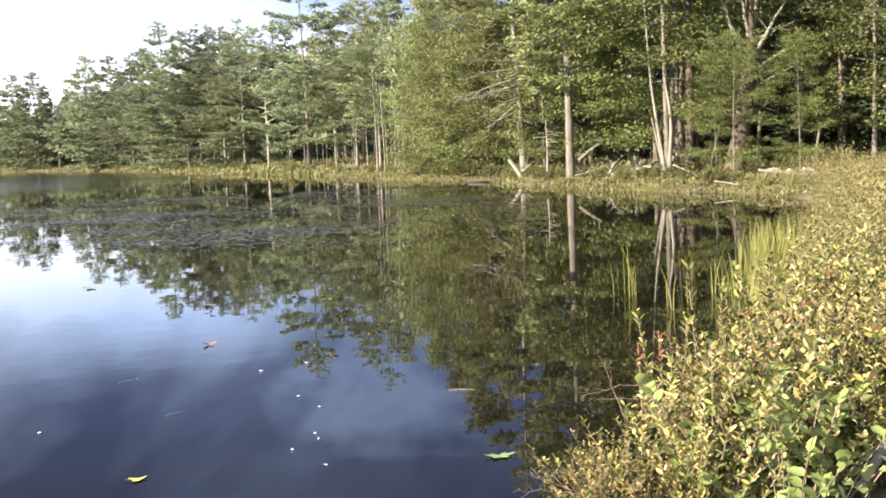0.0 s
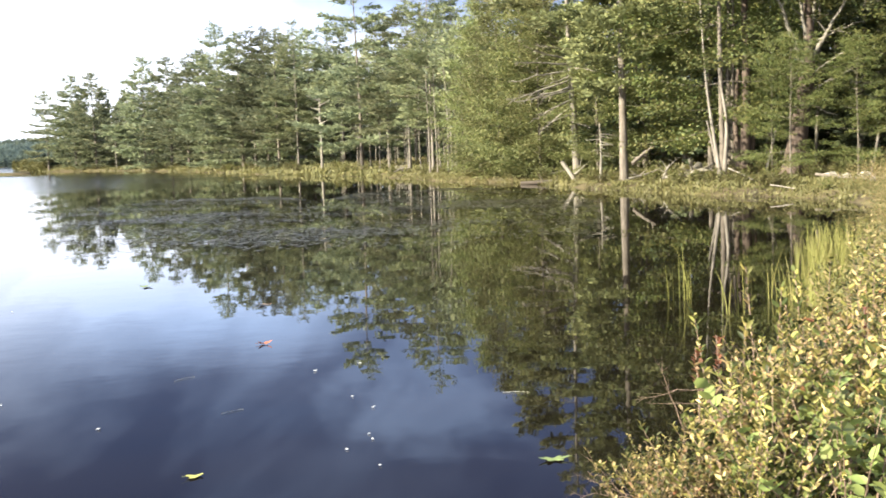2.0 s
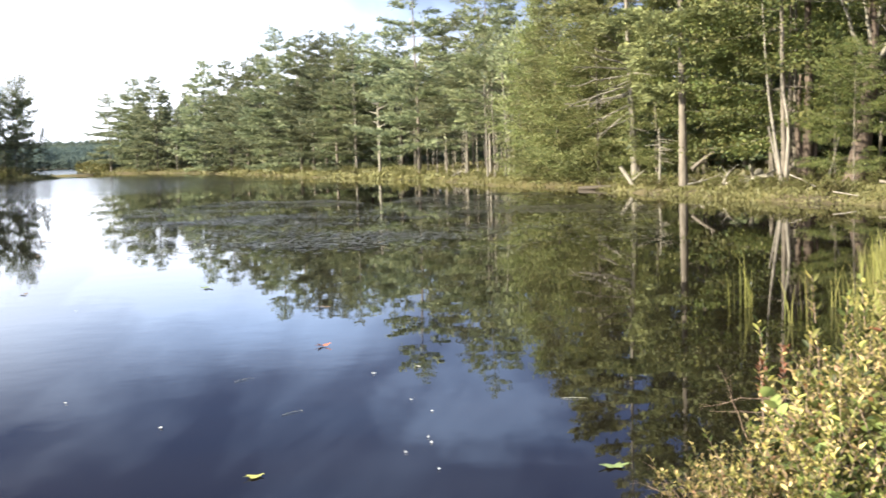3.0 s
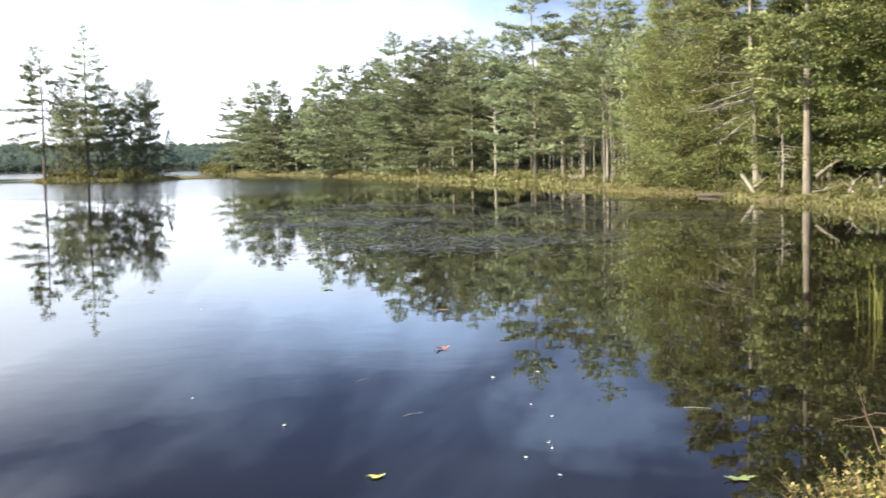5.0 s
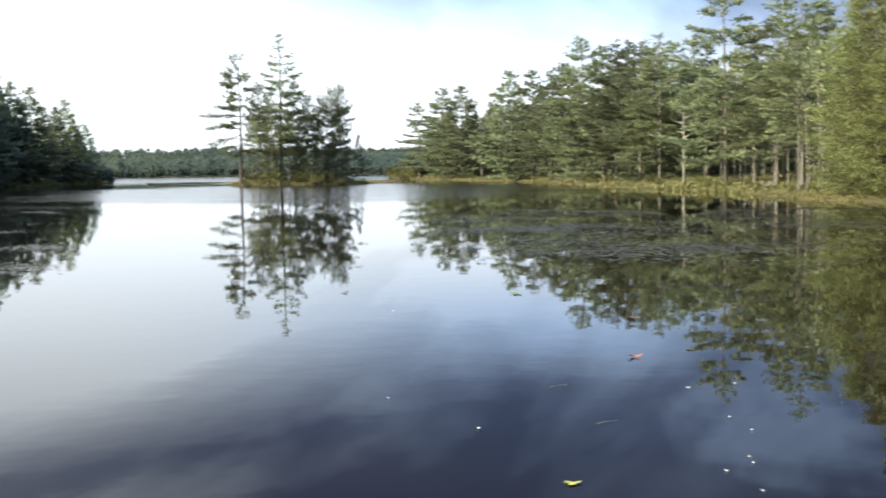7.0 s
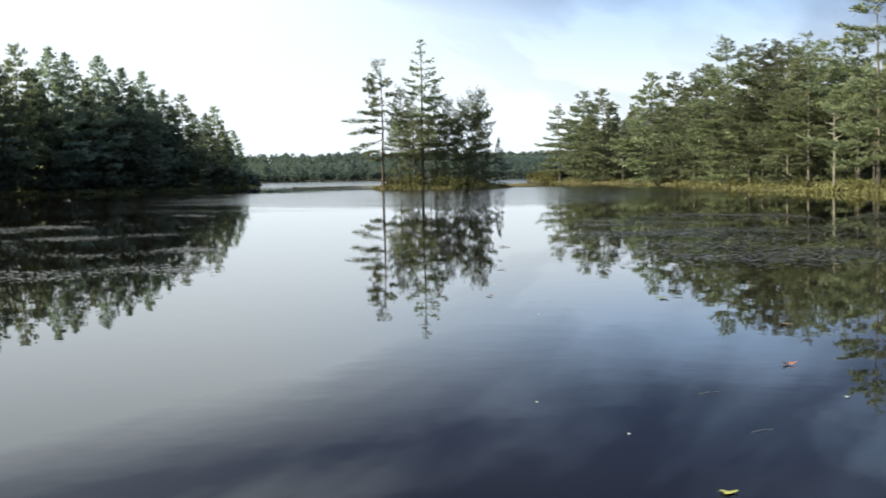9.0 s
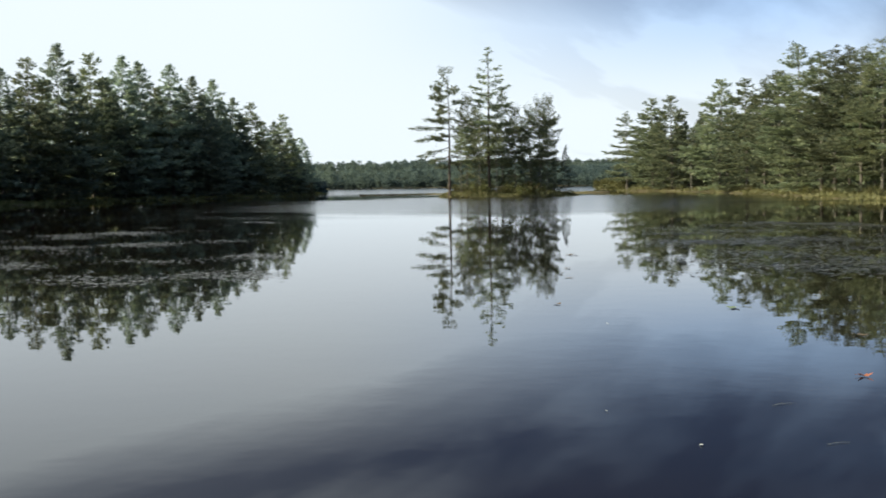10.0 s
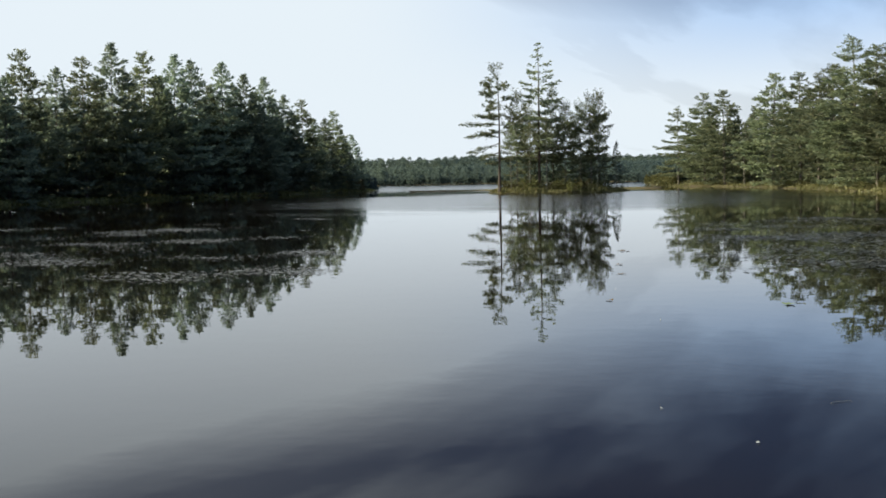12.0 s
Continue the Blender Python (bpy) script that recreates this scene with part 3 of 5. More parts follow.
PLUMES = dict(tuft=13, blade=0.36, wide=0.085, upward=0.24, spread=0.34, flat=0.25, step=0.36, twigs=8, thick=0.009, loose=0.10, tilt=0.10, skip=0.06, tip=14)
KINDS = {
    "pine_a": make_tree("pine_tree", "tall white pine with layered plumes of needles", "pine tree", M_PINE, M_BARK, seed=1, H=14, base=0.06, reach=3.7, gap=1.0, per=6, rise=(-0.10, 0.38), **PLUMES),
    "pine_b": make_tree("pine_tree", "tall white pine with a bare lower trunk", "pine tree", M_PINE, M_BARK, seed=2, H=14, base=0.18, reach=3.4, gap=1.05, per=6, rise=(-0.08, 0.40), bare=0.10, **PLUMES),
    "pine_c": make_tree("pine_tree", "white pine with an uneven open crown", "pine tree", M_PINE, M_BARK, seed=3, H=14, base=0.14, reach=3.8, gap=1.25, per=6, rise=(0.0, 0.35), **PLUMES),
    "pine_d": make_tree("pine_tree", "dense young white pine with drooping lower boughs", "pine tree", M_SHADE_NEEDLES, M_BARK, seed=4, H=12, base=0.02, reach=3.4, gap=0.85, per=6, rise=(-0.15, 0.45), **PLUMES),
    # The pale bark puts sun on these trunks into their colour.
    "pine_s": make_tree("pine_tree", "sunlit pale-stemmed pine with open layers of needles", "pine tree", M_SHORE, M_PALE, seed=14, H=14, base=0.20, reach=3.2, gap=1.0, per=6, rise=(-0.12, 0.36), bare=0.08, **{**PLUMES, "thick": 0.0064, "blade": 0.30, "wide": 0.075, "tuft": 11}),
    "pine_i": make_tree("pine_tree", "bushy island pine with a full rounded crown", "pine tree", M_SHORE, M_BARK, seed=17, H=11, base=0.10, reach=2.5, gap=0.78, per=7, profile="round", rise=(0.0, 0.7), **{**PLUMES, "tuft": 6, "skip": 0.18, "tilt": 0.16, "loose": 0.2}),
    "pine_far": make_tree("pine_tree", "distant white pine in the dense wood", "pine tree", M_PINE, M_BARK, seed=15, H=14, base=0.05, reach=3.7, gap=0.95, per=6, rise=(-0.10, 0.38), coarse=True, **{**PLUMES, "tuft": 6, "blade": 0.48, "wide": 0.16, "step": 0.42}),
    "fir_far": make_tree("fir_tree", "fir crowded on the shaded shore, its needles lightened against the shade", "fir tree", M_FIR, M_BARK, seed=16, H=14, base=0.01, reach=3.6, gap=0.78, per=7, profile="pine", rise=(-0.18, 0.35), coarse=True, **{**PLUMES, "tuft": 5, "blade": 0.54, "wide": 0.20, "step": 0.50}),
    "fir_a": make_tree("fir_tree", "fir in the crowded wood with shade put into its needles", "fir tree", M_SHADE_NEEDLES, M_BARK, seed=5, H=12, base=0.02, reach=3.0, gap=0.62, profile="cone", rise=(-0.25, 0.5), upward=0.15, tuft=8, blade=0.40, wide=0.13, flat=0.4, spread=0.35, thick=0.009, step=0.60, twigs=4, coarse=True),
    "fir_b": make_tree("fir_tree", "fir with a pointed top and shade put into its needles", "fir tree", M_SHADE_NEEDLES, M_BARK, seed=6, H=13, base=0.03, reach=3.2, gap=0.64, profile="cone", rise=(-0.2, 0.6), upward=0.2, tuft=8, blade=0.40, wide=0.13, flat=0.4, spread=0.35, thick=0.009, step=0.60, twigs=4, coarse=True),
    "leafy_a": make_tree("maple_tree", "green broadleaf tree with a full rounded crown", "tree", M_LEAF, M_BARK, seed=7, H=12, base=0.14, reach=3.8, gap=1.2, profile="round", rise=(0.0, 0.9), leaf=True, tuft=105, blade=0.125, wide=0.088, spread=0.7, upward=0.0, thick=0.008, twigs=3, step=1.0),
    "leafy_b": make_tree("maple_tree", "green broadleaf tree with layered sprays of leaves", "tree", M_LEAF, M_BARK, seed=8, H=13, base=0.16, reach=4.2, gap=1.3, profile="round", rise=(-0.1, 0.7), leaf=True, tuft=105, blade=0.125, wide=0.088, spread=0.6, upward=-0.1, thick=0.008, twigs=3, step=1.0),
    "leafy_c": make_tree("poplar_tree", "light green broadleaf tree with a tall cone-shaped crown", "tree", M_POPLAR, M_BARK, seed=9, H=13, base=0.03, reach=3.3, gap=0.68, profile="cone", rise=(0.1, 1.0), leaf=True, tuft=72, blade=0.13, wide=0.09, step=0.7, spread=0.7, upward=0.1, thick=0.009, twigs=5),
    "pole": make_tree("pole_pine", "slender young pine with a bare pale stem", "pine tree", M_SHORE, M_PALE, seed=10, H=9, base=0.50, reach=1.8, gap=0.45, bare=0.2, thick=0.007, twigs=5, tuft=5, blade=0.36, wide=0.09),
    "stem": make_tree("dead_pole", "thin bare dead trunk at the wood's edge", "dead tree", M_PINE, M_PALE, seed=11, H=6, base=0.30, reach=0.7, gap=0.5, bare=2.0, thick=0.0065, per=3),
}
FIRST = dict.fromkeys(KINDS, True)
PLANTED = []


def plant(kind, x, y, top, turn=None, fat=1.0, sink=0.0, lean=0.0, toward=0.0):
    """One tree whose tip stands `top` metres over the water."""
    z = gz(x, y) - 0.05 - sink
    src = KINDS[kind]
    s = (top - z) / src["height"]
    if turn is None:
        turn = random.uniform(0, 360)
    m = pose(x, y, z) @ pose(0, 0, 0, 0, 0, toward) @ pose(0, 0, 0, 0, lean, 0) @ pose(0, 0, 0, 0, 0, turn) @ Matrix.Diagonal((s * fat, s * fat, s, 1))
    PLANTED.append((x, y))
    if FIRST[kind]:
        FIRST[kind] = False
        src.matrix_basis = m
        return src
    keep = src.scale.copy()
    src.scale = (1, 1, 1)
    ob = copy_thing(src, m)
    src.scale = keep
    return ob


def polar(turn, d):
    return -math.sin(radians(turn)) * d, math.cos(radians(turn)) * d


# the wood on the bank: degrees to the left, metres away, tip over the water
BANK_TREES = [
    ("pine_b", 10.6, 114, 12.9), ("pine_far", 9.5, 112, 12.2), ("pine_far", 8.5, 110, 12.4), ("pine_far", 7.0, 104, 11.5), ("pine_far", 11.8, 120, 13.2), ("pine_far", 13.6, 136, 13.0), ("pine_c", 20.6, 196, 12.1), ("pine_far", 19.4, 189, 13.9), ("pine_far", 18.5, 181, 13.7), ("stem", 17.6, 170, 8.5), ("pine_far", 16.3, 162, 14.3),
    ("pine_far", 15.1, 149, 13.3), ("pine_b", 14.3, 141, 12.5), ("pine_a", 12.8, 125, 14.4), ("pine_c", 11.2, 115, 12.9), ("pine_a", 10.1, 106, 12.0),
    ("pine_s", 9.2, 103, 12.3), ("pine_s", 7.6, 104, 11.8), ("pine_c", 6.2, 87, 14.2), ("pine_s", 4.9, 86, 10.8), ("pine_s", 3.9, 80, 12.0), ("pine_s", 2.8, 74, 12.8), ("pine_s", 1.7, 74, 11.2),
]
BANK_RIGHT = [
    ("leafy_c", 0.5, 65, 10.3), ("leafy_c", -0.4, 61.5, 10.9), ("leafy_c", -1.4, 60, 11.2), ("leafy_c", -2.3, 58.5, 9.8), ("leafy_a", -2.9, 60, 7.6), ("leafy_b", -9.0, 57, 15.0), ("leafy_a", -10.2, 53, 14.5), ("leafy_b", -11.0, 48, 15.0),
    ("leafy_a", -12.8, 56, 15.5), ("fir_b", -15.0, 60, 15.0), ("leafy_b", -18.4, 46, 13.0), ("leafy_a", -19.8, 43, 12.0), ("leafy_b", -21.8, 43, 14.0),
    ("leafy_a", -24.0, 41, 14.0), ("fir_a", -7.2, 56, 14.0), ("pine_a", -2.8, 63, 11.8), ("leafy_c", -5.0, 56, 10.2), ("leafy_b", -15.8, 57, 12.0), ("leafy_a", -6.9, 57, 10.0),
    ("fir_b", -13.9, 55, 15.0), ("fir_b", -12.1, 60, 15.5), ("fir_b", -16.6, 60, 16.0), ("fir_b", -18.3, 58, 16.0), ("fir_b", -20.0, 57, 16.0), ("fir_b", -14.6, 63, 16.5), ("leafy_b", -10.7, 44.3, 14.5), ("leafy_a", -13.7, 41.3, 4.9), ("leafy_a", -17.4, 51, 9.0), ("leafy_b", -11.2, 47.5, 13.0), ("leafy_a", -12.9, 42.6, 4.4), ("leafy_a", -16.6, 41, 4.6),
]
for kind, a, d, top in BANK_TREES:
    plant(kind, *polar(a, d), top * 1.045, fat=1.2)
for kind, a, d, top in BANK_RIGHT:
    plant(kind, *polar(a, d), top)

# island
ISLAND_TREES = [
    ("pine_i", 28.2, 146, 11.6, 0.85), ("pine_i", 27.7, 148, 10.4, 0.8), ("pine_b", 26.5, 148, 13.2, 0.8), ("pine_i", 25.9, 145, 10.2, 0.9), ("pine_i", 24.7, 146, 11.2, 0.85),
    ("pine_i", 24.3, 147, 11.4, 0.7), ("pine_i", 25.2, 148, 10.4, 0.9), ("fir_a", 23.5, 147, 6.1, 0.7), ("fir_b", 25.4, 150, 8.0, 0.9), ("fir_b", 26.8, 150, 8.0, 0.9), ("fir_b", 27.6, 149, 5.5, 1.2), ("fir_b", 26.2, 148, 5.0, 1.2), ("fir_b", 24.8, 148, 5.2, 1.2), ("fir_b", 24.1, 147, 4.2, 1.1),
    ("pole", 28.5, 144, 8.0, 0.8), ("pole", 27.6, 143, 8.5, 0.8), ("pole", 26.8, 143, 9.0, 0.8), ("pole", 24.4, 144, 7.5, 0.8), ("stem", 25.2, 143, 6.0, 0.8),
]
for kind, a, d, top, fat in ISLAND_TREES:
    plant(kind, *polar(a, d), top, fat=fat)


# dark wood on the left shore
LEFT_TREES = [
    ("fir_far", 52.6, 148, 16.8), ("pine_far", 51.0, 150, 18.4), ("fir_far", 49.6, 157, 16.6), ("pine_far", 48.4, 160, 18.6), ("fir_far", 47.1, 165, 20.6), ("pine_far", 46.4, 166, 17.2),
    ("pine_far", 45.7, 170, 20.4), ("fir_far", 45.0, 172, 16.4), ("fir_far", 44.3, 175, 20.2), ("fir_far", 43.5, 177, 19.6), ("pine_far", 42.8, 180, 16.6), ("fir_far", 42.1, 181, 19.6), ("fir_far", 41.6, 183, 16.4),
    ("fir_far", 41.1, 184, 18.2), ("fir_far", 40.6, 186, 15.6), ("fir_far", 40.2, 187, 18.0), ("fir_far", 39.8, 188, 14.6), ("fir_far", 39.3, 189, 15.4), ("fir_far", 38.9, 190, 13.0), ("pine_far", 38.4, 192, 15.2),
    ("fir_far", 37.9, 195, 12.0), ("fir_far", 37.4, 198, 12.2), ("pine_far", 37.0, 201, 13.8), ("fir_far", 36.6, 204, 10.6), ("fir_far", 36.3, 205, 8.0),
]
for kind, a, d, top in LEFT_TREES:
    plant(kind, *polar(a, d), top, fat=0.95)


def fill(kinds, low, high, inland, count, size, apart):
    """Trees strewn between two bearings at some metres inland."""
    made = tries = 0
    while made < count and tries < count * 40:
        tries += 1
        a = random.uniform(low, high)
        d = random.uniform(30, 260)
        x, y = polar(a, d)
        s = shore_distance([(x, y)])[0]
        if not inland[0] < s < inland[1] or (x + 65) ** 2 + (y - 132) ** 2 < 400:
            continue
        if any((x - u) ** 2 + (y - v) ** 2 < apart ** 2 for u, v in PLANTED):
            continue
        plant(random.choice(kinds), x, y, random.uniform(*size) * (1 if d > 60 else 1.1))
        made += 1


random.seed(5)
fill(["fir_a", "fir_b"], -26, -6.5, (9.5, 24), 42, (11, 15), 2.2)
fill(["fir_a", "pine_d", "fir_b"], -6.5, 1.5, (8, 18), 26, (8.5, 10.3), 2.0)
fill(["pine_s", "pine_s", "pine_b"], -1, 9, (9, 15), 14, (8.5, 10.8), 2.8)
fill(["fir_a", "fir_b"], -1, 9, (13, 26), 24, (9.5, 11.8), 2.8)
fill(["fir_a", "fir_b"], -0.5, 9, (10, 22), 22, (3.5, 6.0), 1.6)
fill(["pine_far", "pine_far", "fir_b"], 9, 21, (6, 30), 70, (10.0, 12.3), 2.8)
fill(["pole", "stem", "stem"], 0, 7.5, (1.6, 9), 40, (5.5, 9.5), 0.7)
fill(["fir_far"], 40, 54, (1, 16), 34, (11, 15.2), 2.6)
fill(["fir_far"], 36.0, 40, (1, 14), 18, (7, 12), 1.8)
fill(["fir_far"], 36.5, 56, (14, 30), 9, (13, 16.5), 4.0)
# Added out of view: carry the wood on and shade its visible trees.
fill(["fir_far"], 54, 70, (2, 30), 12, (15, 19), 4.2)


# ---- single old and dead trees on the bank ----
def curve_path(points, n=10):
    """A smooth line through a few points."""
    p = np.array(points, float)
    t = np.linspace(0, len(p) - 1, n)
    return np.stack([np.interp(t, np.arange(len(p)), p[:, i]) for i in range(3)], 1)


def bough(points, r0, r1, sides=6, n=10, name="bough", mat=None):
    b = Build()
    path = curve_path(points, n)
    path[1:-1] = (path[:-2] + path[1:-1] * 2 + path[2:]) / 4
    b.tube(path, np.linspace(r0, r1, n), sides)
    return b.mesh(name, mat, True)


def dead_limbs(seed, root, ways, length, r, forks=5):
    """A bare limb with side twigs."""
    rng = np.random.default_rng(seed)
    b = Build()
    d = np.array(ways, float)
    d /= np.linalg.norm(d)
    u = np.linspace(0, 1, 8)
    sag = np.array([0, 0, 1.0])
    line = np.array(root, float) + d * length * u[:, None] + sag * (length * rng.uniform(-0.22, 0.12) * u ** 2)[:, None] + rng.normal(0, 0.02 * length, (8, 3)) * u[:, None]
    b.tube(line, r * (1 - 0.85 * u), 5)
    for k in range(forks):
        f = rng.uniform(0.3, 0.95)
        p = np.array([np.interp(f, u, line[:, i]) for i in range(3)])
        w = d + rng.normal(0, 0.5, 3)
        w /= np.linalg.norm(w)
        ln = length * rng.uniform(0.2, 0.45) * (1.2 - f)
        v = np.linspace(0, 1, 4)
        b.tube(p + w * ln * v[:, None] + sag * (-0.15 * ln * v ** 2)[:, None], r * 0.35 * (1 - 0.8 * v), 3)
    return b


def dead_snag():
    x, y = -13.18, 92.7
    z = gz(x, y) - 0.1
    ob = tagged(new("dead_snag"), "bleached dead snag with short broken branch stubs", "dead tree")
    ob.matrix_basis = pose(x, y, z)
    top = 6.15 - z
    part("trunk", bough([(0, 0, 0), (0.03, 0, top * 0.4), (-0.02, 0, top * 0.8), (0.02, 0, top)], 0.115, 0.05, 7, 12, "trunk", M_DEAD), ob)
    rng = np.random.default_rng(3)
    for k in range(9):
        h = top * (0.50 + 0.06 * k)
        a = (k % 2) * math.pi + rng.uniform(-0.7, 0.7)
        part("branch", dead_limbs(40 + k, (0, 0, h), (math.cos(a), math.sin(a), 0.35), rng.uniform(0.5, 1.1), 0.08, 2).mesh("branch", M_DEAD), ob)


def bleached_sapling():
    x, y = 4.4, 49.4
    z = gz(x, y) - 0.05
    ob = tagged(new("dead_sapling"), "small bleached dead sapling with brittle twigs", "dead tree")
    ob.matrix_basis = pose(x, y, z)
    top = 2.6 - z
    part("trunk", bough([(0, 0, 0), (0.05, 0, top * 0.5), (0, 0, top)], 0.07, 0.02, 6, 8, "trunk", M_DEAD), ob)
    rng = np.random.default_rng(4)
    for k in range(11):
        a = rng.uniform(0, 6.28)
        part("branch", dead_limbs(60 + k, (0.03, 0, top * (0.45 + 0.045 * k)), (math.cos(a), math.sin(a), -0.1), rng.uniform(0.4, 0.75), 0.02, 4).mesh("branch", M_DEAD), ob)


def half_dead_pine():
    x, y = 3.92, 55.5
    z = gz(x, y) - 0.1
    ob = tagged(new("pine_tree"), "pale leaning pine with long dead lower boughs", "pine tree")
    ob.matrix_basis = pose(x, y, z)
    part("trunk", bough([(0, 0, 0), (-0.12, 0, 2.5), (-0.25, 0, 5), (-0.32, 0, 8), (-0.4, 0, 14.2)], 0.20, 0.04, 8, 16, "trunk", M_PALE), ob)
    spec = [(4.5, -2.8, -0.9), (4.9, -2.6, -0.2), (4.2, -2.6, -0.9), (3.6, -1.9, -0.7), (5.4, -2.0, 0.5), (5.0, 1.2, 0.1), (3.0, -1.4, -0.6), (2.6, 0.9, -0.3), (5.8, -1.6, 0.5), (5.2, -2.4, 0.2), (4.0, -1.8, -0.2), (3.3, -1.5, -0.9), (6.1, -1.2, 0.6), (4.7, -1.5, -0.7)]
    for k, (h, dx, dz) in enumerate(spec):
        part("dead_bough", dead_limbs(80 + k, (-0.2, -0.05, h), (dx, -0.8, dz), math.hypot(dx, dz) * 1.15, 0.06, 9).mesh("dead_bough", M_DEAD), ob)
    _, limbs, crown = tree_meshes(21, 14.4, base=0.50, reach=3.3, gap=1.05, per=5, tuft=18, blade=0.27, wide=0.075, thick=0.008, lean=-0.03, flat=0.1, upward=0.25, spread=0.40, rise=(-0.05, 0.3), loose=0.08, tilt=0.09, step=0.30, twigs=8, skip=0.1, tip=14)
    tagged(part("branchwork", limbs.mesh("branchwork", M_BARK), ob), kind="stuff")
    part("crown", crown.mesh("crown", M_PLUME), ob)


def shore_pine():
    x, y = 5.2, 47.9
    z = gz(x, y) - 0.1
    ob = tagged(new("pine_tree"), "straight grey-brown pine with yellowish plumes of needles", "pine tree")
    ob.matrix_basis = pose(x, y, z)
    part("trunk", bough([(0, 0, 0), (0.0, 0, 3), (-0.03, 0, 8), (0, 0, 14.5)], 0.19, 0.06, 9, 14, "trunk", M_BARK), ob)
    _, limbs, crown = tree_meshes(22, 15.0, base=0.27, reach=3.2, gap=0.95, per=6, tuft=22, blade=0.26, wide=0.075, thick=0.007, rise=(-0.16, 0.4), upward=0.25, spread=0.40, flat=0.1, step=0.27, twigs=9, loose=0.08, tilt=0.08, skip=0.08, tip=14)
    tagged(part("branchwork", limbs.mesh("branchwork", M_BARK), ob), kind="stuff")
    part("crown", crown.mesh("crown", M_PLUME), ob)
    part("dead_bough", dead_limbs(120, (0, 0, 4.1), (1.2, -0.4, -0.35), 1.3, 0.035, 4).mesh("dead_bough", M_DEAD), ob)


def stem_clump(name, label, x, y, stems, mat):
    """Several stems out of one root; each is (points, thick end, thin end)."""
    z = gz(x, y) - 0.1
    ob = tagged(new(name), label, "tree")
    ob.matrix_basis = pose(x, y, z)
    for pts, a, b in stems:
        part("stem", bough(pts, a, b, 8, 12, "stem", mat), ob)
    return ob


def old_tree():
    x, y = 10.55, 43.2
    z = gz(x, y) - 0.1
    ob = tagged(new("old_tree"), "thick old trunk with bare silvery limbs above", "dead tree")
    ob.matrix_basis = pose(x, y, z)
    part("trunk", bough([(0, 0, 0), (0.12, 0, 0.5), (0.35, 0, 2.0), (0.62, 0, 3.7), (0.68, 0, 5.0), (0.6, 0, 6.5)], 0.44, 0.12, 10, 16, "trunk", M_OLD), ob)
    spec = [((0.6, 0, 3.6), (-1.0, -0.3, 2.4), 3.2, 0.13), ((0.65, 0, 4.0), (1.2, -0.5, 2.0), 2.8, 0.11), ((0.65, 0, 3.5), (1.5, -0.6, 1.3), 2.3, 0.055),
            ((0.68, 0, 4.6), (1.0, -0.3, 0.5), 1.9, 0.06), ((0.65, 0, 4.4), (-0.5, -0.3, 2.5), 2.6, 0.10), ((0.7, 0, 4.8), (0.3, -0.2, 2.5), 3.0, 0.10),
            ((0.5, 0, 2.9), (1.6, -0.5, 0.8), 2.0, 0.05), ((0.4, 0, 2.3), (-1.0, -0.5, 0.4), 1.0, 0.05), ((0.5, 0, 2.6), (1.0, -0.3, -0.5), 1.2, 0.04)]
    for k, (root, way, ln, r) in enumerate(spec):
        part("bare_limb", dead_limbs(140 + k, root, way, ln, r, 5).mesh("bare_limb", M_DEAD, True), ob)


def log(name, label, a, b, r0, r1, mat, twigs=0, seed=0):
    ob = tagged(new(name), label, "log")
    a, b = Vector(a), Vector(b)
    ob.matrix_basis = Matrix.Translation(a)
    d = b - a
    rng = np.random.default_rng(seed)
    mid = d * 0.5 + Vector(rng.normal(0, 0.02 * d.length, 3))
    part("stem", bough([(0, 0, 0), tuple(mid), tuple(d)], r0, r1, 8, 9, "stem", mat), ob)
    for k in range(twigs):
        p = d * rng.uniform(0.3, 0.95)
        part("branch", dead_limbs(200 + seed * 20 + k, tuple(p), tuple(rng.normal(0, 1, 3) + np.array([0, 0, 0.7])), rng.uniform(0.3, 0.7), r1 * 0.6 + 0.008, 3).mesh("branch", mat), ob)
    return ob


def tufted_bough(seed, root, way, length, r, green):
    """A bough that carries flat plumes of needles on its outer half; the needles go into green."""
    rng = np.random.default_rng(seed)
    d = np.array(way, float)
    d /= np.linalg.norm(d)
    for f in np.linspace(0.35, 1.05, 6):
        c = np.array(root) + d * length * f + rng.normal(0, 0.18, 3) * np.array([1, 1, 0.5])
        p = c + rng.normal(0, 0.30, (40, 3)) * np.array([1, 1, 0.32])
        green.blades(p, np.tile(d * 0.8 + np.array([0, 0, 0.2]), (40, 1)), 0.36, 0.11, rng, 0.4, 0.1, 0.55, 0.4)
    return dead_limbs(seed, root, way, length, r, 5)


